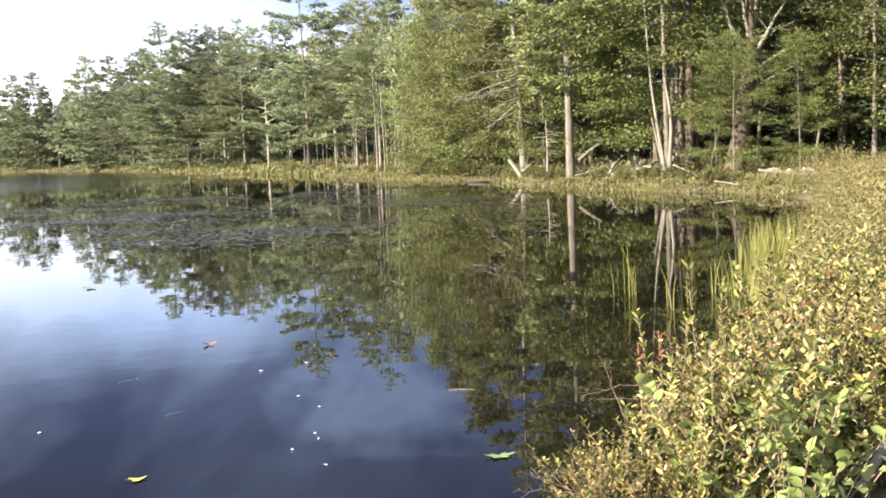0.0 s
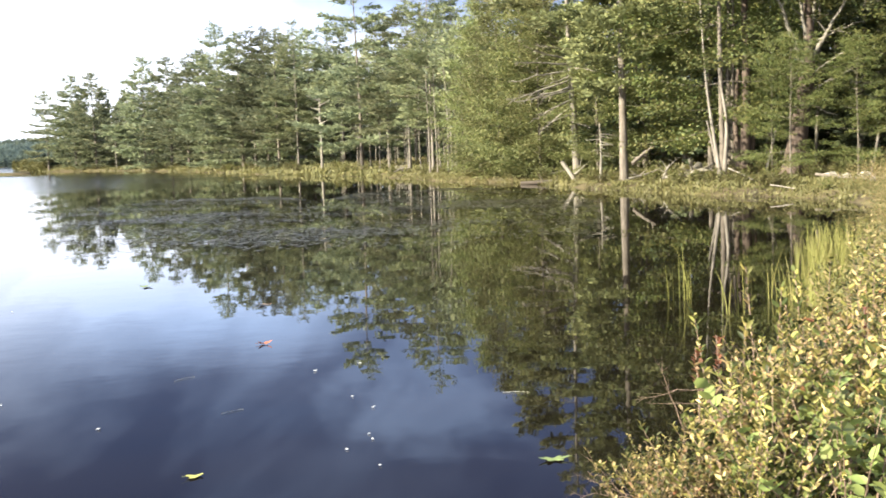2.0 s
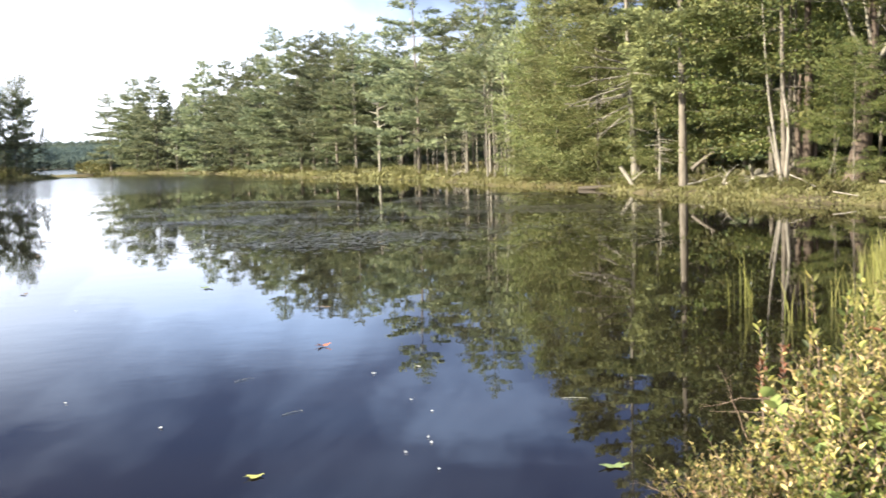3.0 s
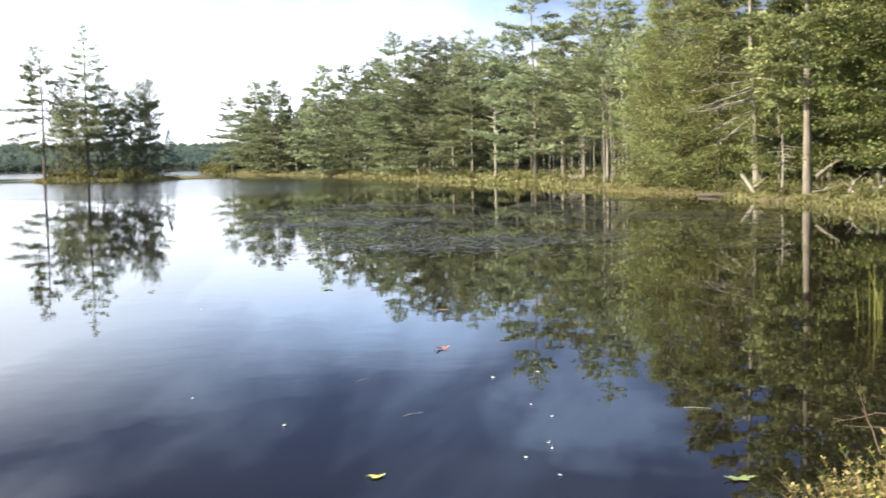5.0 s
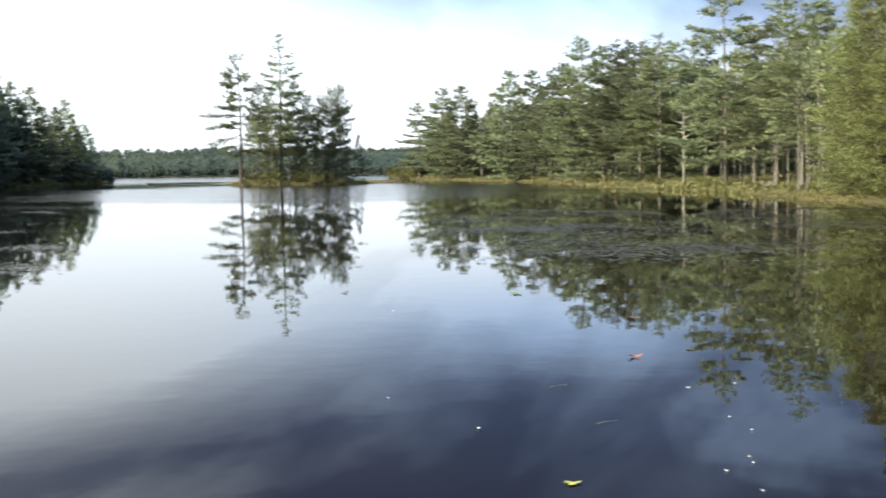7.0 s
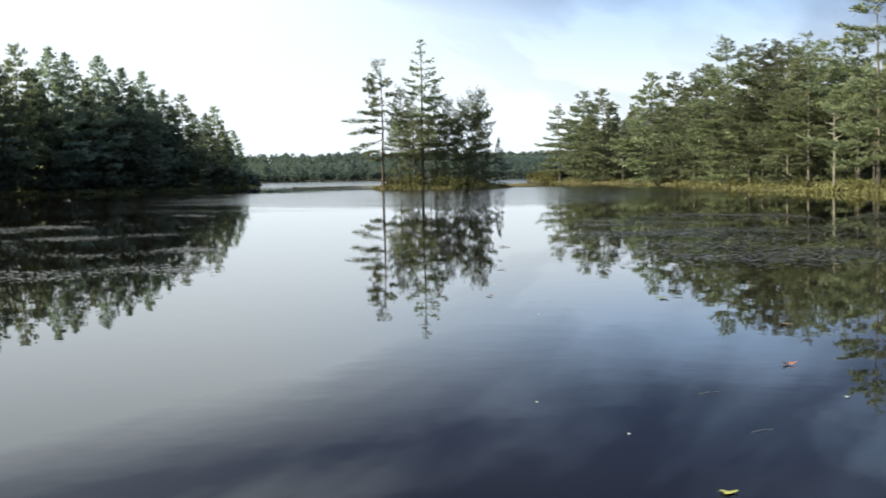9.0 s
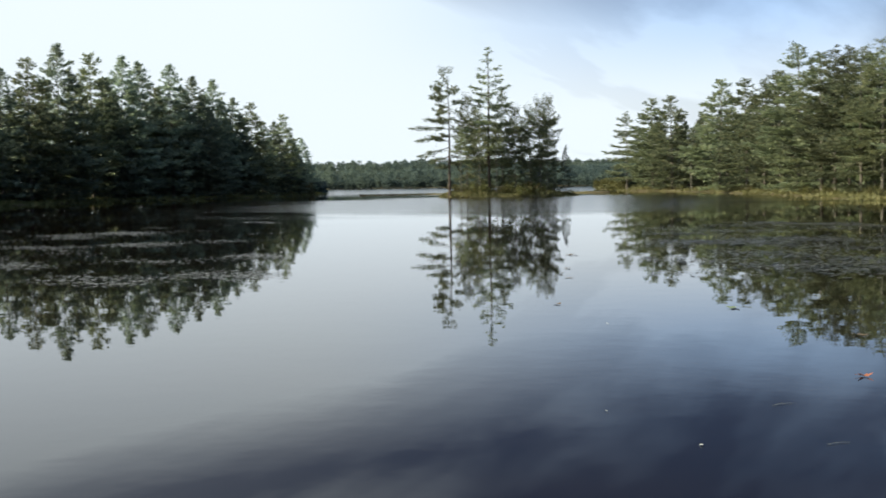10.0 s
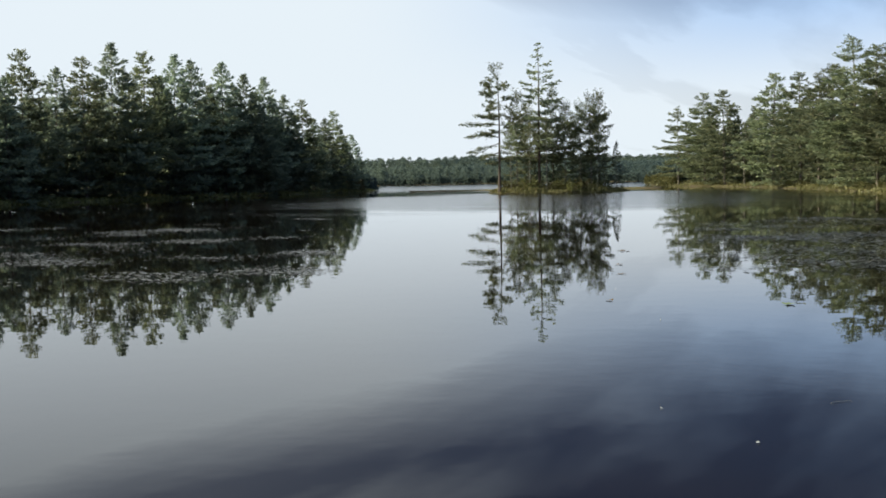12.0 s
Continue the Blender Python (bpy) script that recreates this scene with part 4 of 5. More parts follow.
def island_pine():
    """The lone pine at the island's end; its boughs reach out over the water."""
    x, y = polar(29.05, 145)
    z = gz(x, y) - 0.05
    ob = tagged(new("pine_tree"), "ragged pine with boughs swept to one side", "pine tree")
    ob.matrix_basis = pose(x, y, z)
    trunk, limbs, crown = tree_meshes(41, 14.9 - z, base=0.50, reach=1.9, gap=0.85, per=5, profile="flat", rise=(0.0, 0.5), skip=0.38, tip=12, tuft=9, blade=0.40, wide=0.12, upward=0.2, spread=0.40, flat=0.3, step=0.34, thick=0.0125, side=-2.64, twigs=6)
    part("trunk", trunk.mesh("trunk", M_OLD, True), ob)
    tagged(part("branchwork", limbs.mesh("branchwork", M_OLD, True), ob), kind="stuff")
    for k, (h, ln, dz) in enumerate(((8.2, 3.7, 0.02), (7.4, 3.4, -0.15), (6.0, 3.4, -0.25), (4.9, 2.1, -0.35), (8.9, 2.3, 0.15), (3.6, 1.0, 0.0), (6.7, 1.9, 0.2))):
        wood = tufted_bough(330 + k, (0, 0, h), (-0.87, -0.48 + 0.2 * (k % 3), dz), ln, 0.06, crown)
        part("bough", wood.mesh("bough", M_OLD), ob)
    part("crown", crown.mesh("crown", M_PINE), ob)


def island_tall_pine():
    x, y = polar(27.15, 146)
    z = gz(x, y) - 0.05
    ob = tagged(new("pine_tree"), "tallest island pine with open whorled boughs at its top", "pine tree")
    ob.matrix_basis = pose(x, y, z)
    trunk, limbs, crown = tree_meshes(43, 18.3 - z, base=0.22, reach=4.2, gap=1.15, per=6, profile="cone", rise=(0.02, 0.12), skip=0.28, loose=0.06, tilt=0.07, tip=12, tuft=8, blade=0.40, wide=0.12, upward=0.15, spread=0.42, flat=0.3, step=0.36, thick=0.011, twigs=6)
    part("trunk", trunk.mesh("trunk", M_OLD, True), ob)
    tagged(part("branchwork", limbs.mesh("branchwork", M_OLD, True), ob), kind="stuff")
    part("crown", crown.mesh("crown", M_PINE), ob)


def overhanging_dead_tree():
    """A bare tree at the end of the bank; its limbs arch over the thicket."""
    x, y = 15.3, 39.6
    ob = tagged(new("dead_tree"), "grey dead tree with long arching bare limbs", "dead tree")
    z = gz(x, y) - 0.1
    ob.matrix_basis = pose(x, y, z)
    part("trunk", bough([(0, 0, 0), (0.1, 0, 2.5), (-0.05, 0, 5), (0.1, 0, 8)], 0.17, 0.06, 8, 12, "trunk", M_BARK), ob)
    for k, (h, dx, dz, ln) in enumerate(((3.6, -1.0, 0.55, 2.3), (3.1, -1.0, 0.30, 2.0), (4.2, -0.8, 0.75, 2.2), (2.6, -1.0, 0.05, 1.8), (4.9, -1.0, 0.2, 2.0))):
        part("bare_limb", dead_limbs(360 + k, (0, -0.1, h), (dx, -0.25, dz), ln, 0.05, 6).mesh("bare_limb", M_DEAD, True), ob)


island_tall_pine()
overhanging_dead_tree()
island_pine()
dead_snag()
bleached_sapling()
half_dead_pine()
shore_pine()
old_tree()
stem_clump("birch_clump", "pale leaning stems of a shore birch clump", 7.97, 42.4,
           [([(0, 0, 0), (-0.10, 0, 0.6), (-0.28, 0.1, 1.9), (-0.34, 0.4, 2.8), (-0.36, 0.9, 3.6), (-0.5, 1.2, 7.5)], 0.085, 0.015),
            ([(0.05, 0, 0), (0.12, 0, 0.8), (0.24, 0.1, 2.0), (0.2, 0.6, 3.0), (0.1, 1.1, 4.0), (0.3, 1.4, 8.5)], 0.09, 0.015),
            ([(-0.02, 0, 0), (-0.2, 0.1, 0.9), (-0.45, 0.2, 2.2)], 0.07, 0.03)], M_PALE)
stem_clump("maple_clump", "brown forked stems of an old maple", 9.3, 45.2,
           [([(0, 0, 0), (0.1, 0, 1.2), (0.15, 0, 3.5), (0.1, 0, 8)], 0.26, 0.10),
            ([(-0.1, 0, 0), (-0.2, 0, 0.9), (-0.28, 0, 2.0), (-0.15, 0, 4)], 0.16, 0.06),
            ([(0.1, 0, 0), (0.32, 0, 0.7), (0.45, 0, 2.2)], 0.14, 0.05)], M_OLD)
stem_clump("leaning_tree", "slender pale leaning stem at the wood's edge", 9.23, 41.6, [([(0, 0, 0), (0.15, 0, 0.6), (0.3, 0, 1.1), (0.42, 0, 1.7)], 0.06, 0.03)], M_PALE)
stem_clump("thin_birch", "thin white birch stem in the dark wood", 12.4, 47.0, [([(0, 0, 0), (0.12, 0, 2), (0.2, 0, 4), (0.25, 0, 7.5)], 0.08, 0.03)], M_PALE)
stem_clump("thin_birch", "white birch stem half hidden by leaves", 14.0, 46.6, [([(0, 0, 0), (0.05, 0, 2.6), (0.2, 0, 5), (0.25, 0, 8)], 0.11, 0.05)], M_PALE)
stem_clump("leaning_tree", "pale leaning stem over the stony bank", 12.3, 40.0, [([(0, 0, 0), (0.15, 0, 0.6), (0.25, 0, 1.2), (0.32, 0, 1.6)], 0.06, 0.03)], M_PALE)
stem_clump("thin_birch", "white birch at the edge of the thicket", 13.7, 36.0, [([(0, 0, 0), (0.05, 0, 1.0), (0.0, 0, 2.4), (0.1, 0, 6)], 0.08, 0.04)], M_PALE)
log("driftwood", "grey bent driftwood branch lying in the shrubs", (1.74, 5.62, 0.34), (2.08, 5.80, 0.74), 0.024, 0.018, M_DEAD)
log("leaning_log", "bleached broken log leaning out of the water's edge", (3.75, 51.6, -0.15), (3.0, 52.0, 1.02), 0.10, 0.085, M_DEAD)
log("fallen_log", "dark sodden log lying along the waterline", (1.3, 54.9, 0.05), (3.6, 53.2, 0.14), 0.10, 0.07, M_WET, 5, 1)
log("fallen_pole", "bleached pole lying on the grassy bank", (7.9, 40.9, 0.80), (8.45, 39.6, 0.42), 0.03, 0.02, M_PALE)
log("fallen_pole", "short bleached pole at the waterline", (8.5, 37.5, 0.34), (9.1, 36.9, 0.22), 0.025, 0.018, M_PALE)
log("fallen_log", "grey fallen log on the wooded bank", (10.35, 39.2, 0.56), (11.25, 36.8, 0.46), 0.05, 0.045, M_BARK, 2, 2)
log("fallen_log", "grey fallen log beside the shrubs", (11.1, 36.0, 0.50), (11.5, 33.2, 0.46), 0.07, 0.06, M_PALE, 2, 3)
log("fallen_log", "grey tilted log behind the shore pine", (5.6, 48.6, 0.9), (6.5, 48.8, 1.55), 0.09, 0.06, M_BARK, 3, 4)
random.seed(11)
for k in range(10):
    a = random.uniform(-11, 5)
    d = float(np.interp(a, [-11, -7, -4, -1, 2, 5], [43, 46, 52, 60, 66, 76])) + random.uniform(0, 3)
    x, y = polar(a, d)
    t = random.uniform(-1.5, 1.5)
    x2, y2 = x + random.uniform(1.2, 2.4) * math.cos(t), y + random.uniform(-0.6, 0.6)
    log("fallen_branch", "grey fallen branch tangled in the bank grass", (x, y, gz(x, y) + 0.08), (x2, y2, gz(x2, y2) + random.uniform(0.15, 0.7)), 0.06, 0.025, M_DEAD, 4, 30 + k)


def root_plate():
    """An upturned, bleached root."""
    x, y = 7.5, 45.6
    ob = tagged(new("root_plate"), "bleached upturned root of a fallen tree", "tree root")
    ob.matrix_basis = pose(x, y, gz(x, y) - 0.05)
    rng = np.random.default_rng(9)
    part("stump", bough([(0, 0, 0), (0.1, 0, 0.3), (0.3, 0.4, 0.5)], 0.24, 0.16, 8, 6, "stump", M_DEAD), ob)
    for k in range(12):
        a = rng.uniform(0, 6.28)
        part("root", dead_limbs(300 + k, (0, 0, 0.25), (math.cos(a), -0.5, math.sin(a) * 0.8 + 0.35), rng.uniform(0.45, 0.9), 0.05, 4).mesh("root", M_DEAD), ob)


root_plate()


def pale_stone(x, y, r, seed):
    """A weathered stone, lumpy and half sunk in the turf."""
    rng = np.random.default_rng(seed)
    bm = bmesh.new()
    bmesh.ops.create_icosphere(bm, subdivisions=2, radius=r)
    for v in bm.verts:
        v.co *= 1 + 0.22 * math.sin(v.co.x * 5 / r + seed) * math.cos(v.co.y * 4 / r) + rng.normal(0, 0.05)
        v.co.z *= 0.6
    me = bpy.data.meshes.new("pale_stone")
    bm.to_mesh(me)
    bm.free()
    me.materials.append(M_STONE)
    ob = tagged(new("pale_stone", me), "pale weathered stone lying in the bank turf", "stone", "stones on the wooded bank")
    ob.matrix_basis = pose(x, y, gz(x, y) + r * 0.25, 0, 0, seed * 50)


for k, (x, y, r) in enumerate(((10.9, 39.6, 0.26), (11.25, 38.9, 0.2), (11.7, 38.5, 0.24), (12.1, 37.8, 0.18), (12.8, 37.3, 0.28), (13.2, 36.6, 0.2), (7.3, 44.2, 0.17))):
    pale_stone(x, y, r, k)


# ---- grass of the far bank ----
def bank_grass(name, label, pick, count, tall, wide, blades, seed, mat):
    """Tufts strewn where pick(x, y, inland) holds."""
    rng = np.random.default_rng(seed)
    got = []
    n = 0
    while n < count:
        az = np.radians(rng.uniform(-26, 57, 60000))
        d = rng.uniform(5.0, 235, 60000) if rng.random() < 0.35 else rng.uniform(30, 110, 60000)
        p = np.stack([-np.sin(az) * d, np.cos(az) * d], 1)
        s = shore_distance(p)
        ok = pick(p[:, 0], p[:, 1], s)
        got.append(p[ok])
        n += int(ok.sum())
    p = np.concatenate(got)[:count]
    z = ground_height(p)
    base = np.repeat(np.column_stack([p, z - 0.03]), blades, 0)
    base[:, :2] += rng.normal(0, 0.14, (len(base), 2))
    clump = 0.6 + 0.55 * wobble(p[:, 0] * 2.1, p[:, 1] * 2.3)
    b = Build()
    way = np.tile([0, 0, 1.0], (len(base), 1))
    n0 = len(base)
    d = way + rng.normal(0, 0.5, (n0, 3))
    d /= np.linalg.norm(d, axis=1)[:, None]
    side = np.cross(d, rng.normal(0, 1, (n0, 3)))
    side /= np.linalg.norm(side, axis=1)[:, None]
    ln = (tall * rng.uniform(0.55, 1.2, n0) * np.repeat(np.clip(clump, 0.45, 1.3), blades))[:, None]
    w = wide * rng.uniform(0.6, 1.3, n0)[:, None] / 2
    v = np.stack([base - side * w * 0.7, base + side * w * 0.7, base + d * ln * 0.6 + side * w, base + d * ln + np.array([0.12, 0, -0.04]) * ln], 1).reshape(-1, 3)
    b.add(v, np.arange(n0 * 4).reshape(-1, 4))
    tagged(new(name, b.mesh(name, mat)), label, "grass", kind="stuff")


bank_grass("bank_grass", "golden green sedge and grass along the bank", lambda x, y, s: (s > -0.15) & (s < 6.5) & (y > 33) & (wobble(x * 1.3, y * 1.1) + 0.5 * wobble(x * 3.1, y * 2.7) > -0.75) & (x > -90) & (np.hypot(x + 65, y - 132) > 16), 17000, 0.25, 0.05, 6, 31, M_GRASS)
bank_grass("wood_edge_grass", "sparse olive undergrowth at the wood's edge", lambda x, y, s: (s > 5) & (s < 12) & (y > 33) & (x > -90) & (np.hypot(x + 65, y - 132) > 16), 4000, 0.50, 0.10, 5, 32, M_LOW := foliage("undergrowth", [(0.2, (0.058, 0.068, 0.024)), (0.5, (0.130, 0.130, 0.046)), (0.78, (0.230, 0.195, 0.080)), (0.84, (0.22, 0.11, 0.05))]))
bank_grass("island_grass", "olive sedge fringe of the island", lambda x, y, s: (s > -0.2) & (np.hypot(x + 65, y - 132) < 14), 2600, 0.7, 0.10, 6, 33, M_OLIVE)
bank_grass("far_bank_grass", "olive and straw-coloured tussocks along the distant bank", lambda x, y, s: (s > -0.1) & (s < 6) & (y > 78) & (x > -92) & (np.hypot(x + 65, y - 132) > 16), 5000, 0.42, 0.11, 5, 35, M_OLIVE)
bank_grass("left_shore_grass", "dark sedge fringe under the left wood", lambda x, y, s: (s > -0.3) & (s < 3.5) & (x < -95) & (y > 40) & (y < 200), 2600, 0.6, 0.14, 5, 34, M_LOW)


# ---- shrubs ----
def leaf_sheets(p, d, up, length, width, rng, fold=0.25):
    """Oval leaves of two folded halves at p, along d."""
    n = len(p)
    d = d / (np.linalg.norm(d, axis=1)[:, None] + 1e-9)
    s = np.cross(d, up)
    s /= np.linalg.norm(s, axis=1)[:, None] + 1e-9
    nrm = np.cross(s, d)
    ln = length * rng.uniform(0.6, 1.25, n)[:, None]
    w = width * rng.uniform(0.7, 1.2, n)[:, None] / 2
    lift = nrm * w * fold
    tip = p + d * ln - nrm * ln * 0.08
    a, b = p + d * ln * 0.28, p + d * ln * 0.68
    v = np.stack([p, tip, a - s * w * 0.9 + lift, b - s * w * 0.8 + lift, a + s * w * 0.9 + lift, b + s * w * 0.8 + lift], 1).reshape(-1, 3)
    k = np.arange(n)[:, None] * 6
    return v, np.concatenate([k + np.array([[0, 4, 5, 1]]), k + np.array([[0, 1, 3, 2]])])


def shrub_kind(seed, tall, stems, leaves, length, width, label, mat=None, spread=0.45):
    rng = np.random.default_rng(seed)
    wood, foil = Build(), Build()
    P, D = [], []
    for k in range(stems):
        a = rng.uniform(0, 6.28)
        out = rng.uniform(0.05, spread)
        h = tall * rng.uniform(0.55, 1.1)
        u = np.linspace(0, 1, 5)
        line = np.stack([math.cos(a) * out * u ** 1.3, math.sin(a) * out * u ** 1.3, h * u], 1) + np.array([rng.normal(0, 0.07), rng.normal(0, 0.07), -0.05]) + rng.normal(0, 0.015, (5, 3))
        wood.tube(line, 0.005 * (1 - 0.75 * u), 3)
        f = np.sort(rng.uniform(0.22, 1.0, leaves))
        p = np.stack([np.interp(f, u, line[:, i]) for i in range(3)], 1)
        g = np.arange(leaves) * 2.4 + rng.uniform(0, 6)
        d = np.stack([np.cos(g), np.sin(g), rng.uniform(0.35, 1.5, leaves)], 1)
        P.append(p)
        D.append(d)
    P, D = np.concatenate(P), np.concatenate(D)
    up = np.tile([0, 0, 1.0], (len(P), 1)) + rng.normal(0, 0.6, (len(P), 3))
    v, q = leaf_sheets(P, D, up, length, width, rng)
    foil.add(v, q)
    SHAPES.append((v, q))
    ob = tagged(new("shrub"), label, "shrub", "shrubs on the near bank")
    tagged(part("stemwork", wood.mesh("stemwork", M_TWIG), ob), kind="stuff")
    tagged(part("foliage", foil.mesh("foliage", mat or M_SHRUB), ob), kind="stuff")
    return ob


SHAPES = []
SHRUBS = [
    shrub_kind(51, 0.85, 40, 54, 0.041, 0.018, "yellow-green bog shrub with upright leafy shoots"),
    shrub_kind(52, 0.95, 40, 56, 0.040, 0.0165, "yellow-green bog shrub with rust-red leaf tips"),
    shrub_kind(53, 0.75, 38, 46, 0.050, 0.024, "olive bog shrub crowding the near bank"),
    shrub_kind(54, 0.70, 42, 52, 0.036, 0.0155, "low pale bog shrub with fine leaves"),
]
LOW_SHRUB = shrub_kind(55, 0.7, 20, 16, 0.11, 0.06, "olive shrub in the grass of the wooded bank", M_LOW, 0.6)
used = [False] * 5


def put_shrub(i, x, y, s, turn, dz=0.0):
    src = LOW_SHRUB if i == 4 else SHRUBS[i]
    m = pose(x, y, gz(x, y) - 0.04 + dz, 0, 0, turn) @ Matrix.Diagonal((s, s, s, 1))
    if not used[i]:
        used[i] = True
        src.matrix_basis = m
    else:
        keep = src.scale.copy()
        src.scale = (1, 1, 1)
        copy_thing(src, m)
        src.scale = keep


random.seed(21)
spots = [(0.64, 5.45), (0.72, 5.85), (0.86, 5.42), (1.0, 5.3)]
for _ in range(9000):
    y = 5.4 + 30 * random.random() ** 1.7
    edge = float(np.interp(y, [p[1] for p in POND_NEAR[5:]], [p[0] for p in POND_NEAR[5:]]))
    x = edge + random.uniform(0.08, 0.46 * y - edge + 1.0) if 0.46 * y + 1 > edge else edge
    gap = 0.36 if y < 9.3 else 0.42 if y < 13 else 0.55
    if (x - 1.36) ** 2 + (y - 5.35) ** 2 < 0.16 or (1.55 < x < 2.2 and 5.2 < y < 5.7) or any((x - u) ** 2 + (y - v) ** 2 < gap * gap for u, v in spots):
        continue
    spots.append((x, y))
joined = Build()
for x, y in spots:
    i, s, turn = random.randrange(4), random.uniform(0.75, 1.15), random.uniform(0, 6.28)
    s *= min(1.0, 0.62 + 0.5 * shore_distance([(x, y)])[0])
    if y < 7.5 and x / (y - 0.65) < 0.20:
        s *= 0.84
    if 6.6 < y < 9.3 and 0.14 < x / (y - 0.65) < 0.32:
        s *= 1.22
    if y < 9.3:
        put_shrub(i, x, y, s, math.degrees(turn))
        continue
    v, q = SHAPES[i]
    c, n = math.cos(turn), math.sin(turn)
    w = np.stack([v[:, 0] * c - v[:, 1] * n, v[:, 0] * n + v[:, 1] * c, v[:, 2]], 1)
    w = w.reshape(-1, 6, 3)[::3]
    mid = w.mean(1, keepdims=True)
    w = ((w - mid) * 0.95 + mid).reshape(-1, 3) * s * 1.15
    k = np.arange(len(w) // 6)[:, None] * 6
    joined.add(w + np.array([x, y, gz(x, y)]), np.concatenate([k + np.array([[0, 4, 5, 1]]), k + np.array([[0, 1, 3, 2]])]))
tagged(new("bank_thicket", joined.mesh("bank_thicket", M_THICKET)), "yellow-green thicket of bog shrubs farther along the bank", "shrub", kind="stuff")
CLEAR = [(7.5, 45.0, 1.4), (10.8, 38.2, 1.5), (11.3, 35.8, 1.5), (11.5, 33.5, 1.2), (10.4, 42.4, 1.2), (8.0, 41.6, 1.0), (5.2, 47.2, 1.0), (3.9, 54.4, 1.0)]
for k in range(230):
    a = random.uniform(-17, 20) if k % 2 else random.uniform(-17, 2)
    d = float(np.interp(a, [-17, -12, -7, -4, -1.6, 1, 4, 6.5, 9, 12, 14.4, 17, 20], [34, 38.5, 43.5, 49, 57.5, 61, 69, 82, 94, 109, 132, 160, 188])) + random.uniform(0.8, 8)
    x, y = polar(a, d)
    if shore_distance([(x, y)])[0] > 0.5 and not any((x - u) ** 2 + (y - v) ** 2 < r * r for u, v, r in CLEAR):
        s = random.uniform(0.35, 0.8) if a < 6 else random.uniform(0.6, 1.2)
        put_shrub(4, x, y, s, random.uniform(0, 360))
for _ in range(46):
    a, r = random.uniform(0, 6.28), random.uniform(3.5, 6.3)
    x, y = ISLAND[0] + math.cos(a) * r * 1.15, ISLAND[1] + math.sin(a) * r * 0.95
    if shore_distance([(x, y)])[0] > 0.2:
        put_shrub(4, x, y, random.uniform(1.3, 2.3), random.uniform(0, 360))
x, y = -55.2, 43.2
put_shrub(3, x, y, 1.9, 30, 0.4)


# the round-leaved plant in front, leaf by leaf
def round_leaved_shrub(x, y, seed, stems):
    rng = np.random.default_rng(seed)
    v, q = leaf_sheets(np.zeros((1, 3)), np.array([[1.0, 0, 0.1]]), np.array([[0, 0, 1.0]]), 0.095, 0.07, np.random.default_rng(2), 0.2)
    leaf = mesh_of("leaf", v, q, None, M_BROAD)
    leaf2 = mesh_of("leaf", v * 0.7, q, None, M_BROAD)
    ob = tagged(new("round_leaved_shrub"), "green shrub with large rounded yellowing leaves", "shrub")
    base = Vector((x, y, gz(x, y) - 0.02))
    ob.matrix_basis = Matrix.Translation(base)
    for k in range(stems):
        a = rng.uniform(0, 6.28)
        out, h = rng.uniform(0.1, 0.62), rng.uniform(0.25, 0.66)
        pts = [(0.3 * math.cos(a) * out, 0.3 * math.sin(a) * out, -0.05), (0.6 * math.cos(a) * out, 0.6 * math.sin(a) * out, h * 0.6), (math.cos(a) * out, math.sin(a) * out, h)]
        part("stem", bough(pts, 0.004, 0.002, 4, 6, "stem", M_TWIG), ob)
        line = curve_path(pts, 12)
        for g in range(rng.integers(7, 12)):
            p = line[rng.integers(4, 12)]
            part("leaf", leaf if rng.random() < 0.6 else leaf2, ob, at=pose(*p, rng.uniform(-40, 40), rng.uniform(-60, 5), rng.uniform(0, 360)))


round_leaved_shrub(1.36, 5.35, 61, 44)
round_leaved_shrub(1.27, 5.75, 66, 16)
round_leaved_shrub(1.62, 6.0, 67, 14)


def red_shoots():
    rng = np.random.default_rng(62)
    for x, y, z0, n in ((0.98, 6.68, 0.55, 5), (1.10, 6.75, 0.60, 4), (2.05, 7.4, 0.62, 3), (2.4, 8.0, 0.75, 4)):
        ob = tagged(new("red_shoot"), "rust-red leafy shoot standing out of the shrubs", "shrub shoot")
        ob.matrix_basis = pose(x, y, gz(x, y))
        top = z0 + 0.28 - gz(x, y)
        part("stem", bough([(0, 0, 0), (0.02, 0, top * 0.6), (0.0, 0, top)], 0.006, 0.003, 4, 6, "stem", M_TWIG), ob)
        f = rng.uniform(0.72, 1.0, 26)
        p = np.stack([0.01 * f, 0 * f, top * f], 1)
        g = np.arange(26) * 2.4
        d = np.stack([np.cos(g), np.sin(g), 0 * g + 0.9], 1)
        v, q = leaf_sheets(p, d, np.tile([0, 0, 1.0], (26, 1)), 0.042, 0.016, rng)
        part("foliage", mesh_of("foliage", v, q, None, M_RED), ob)


red_shoots()


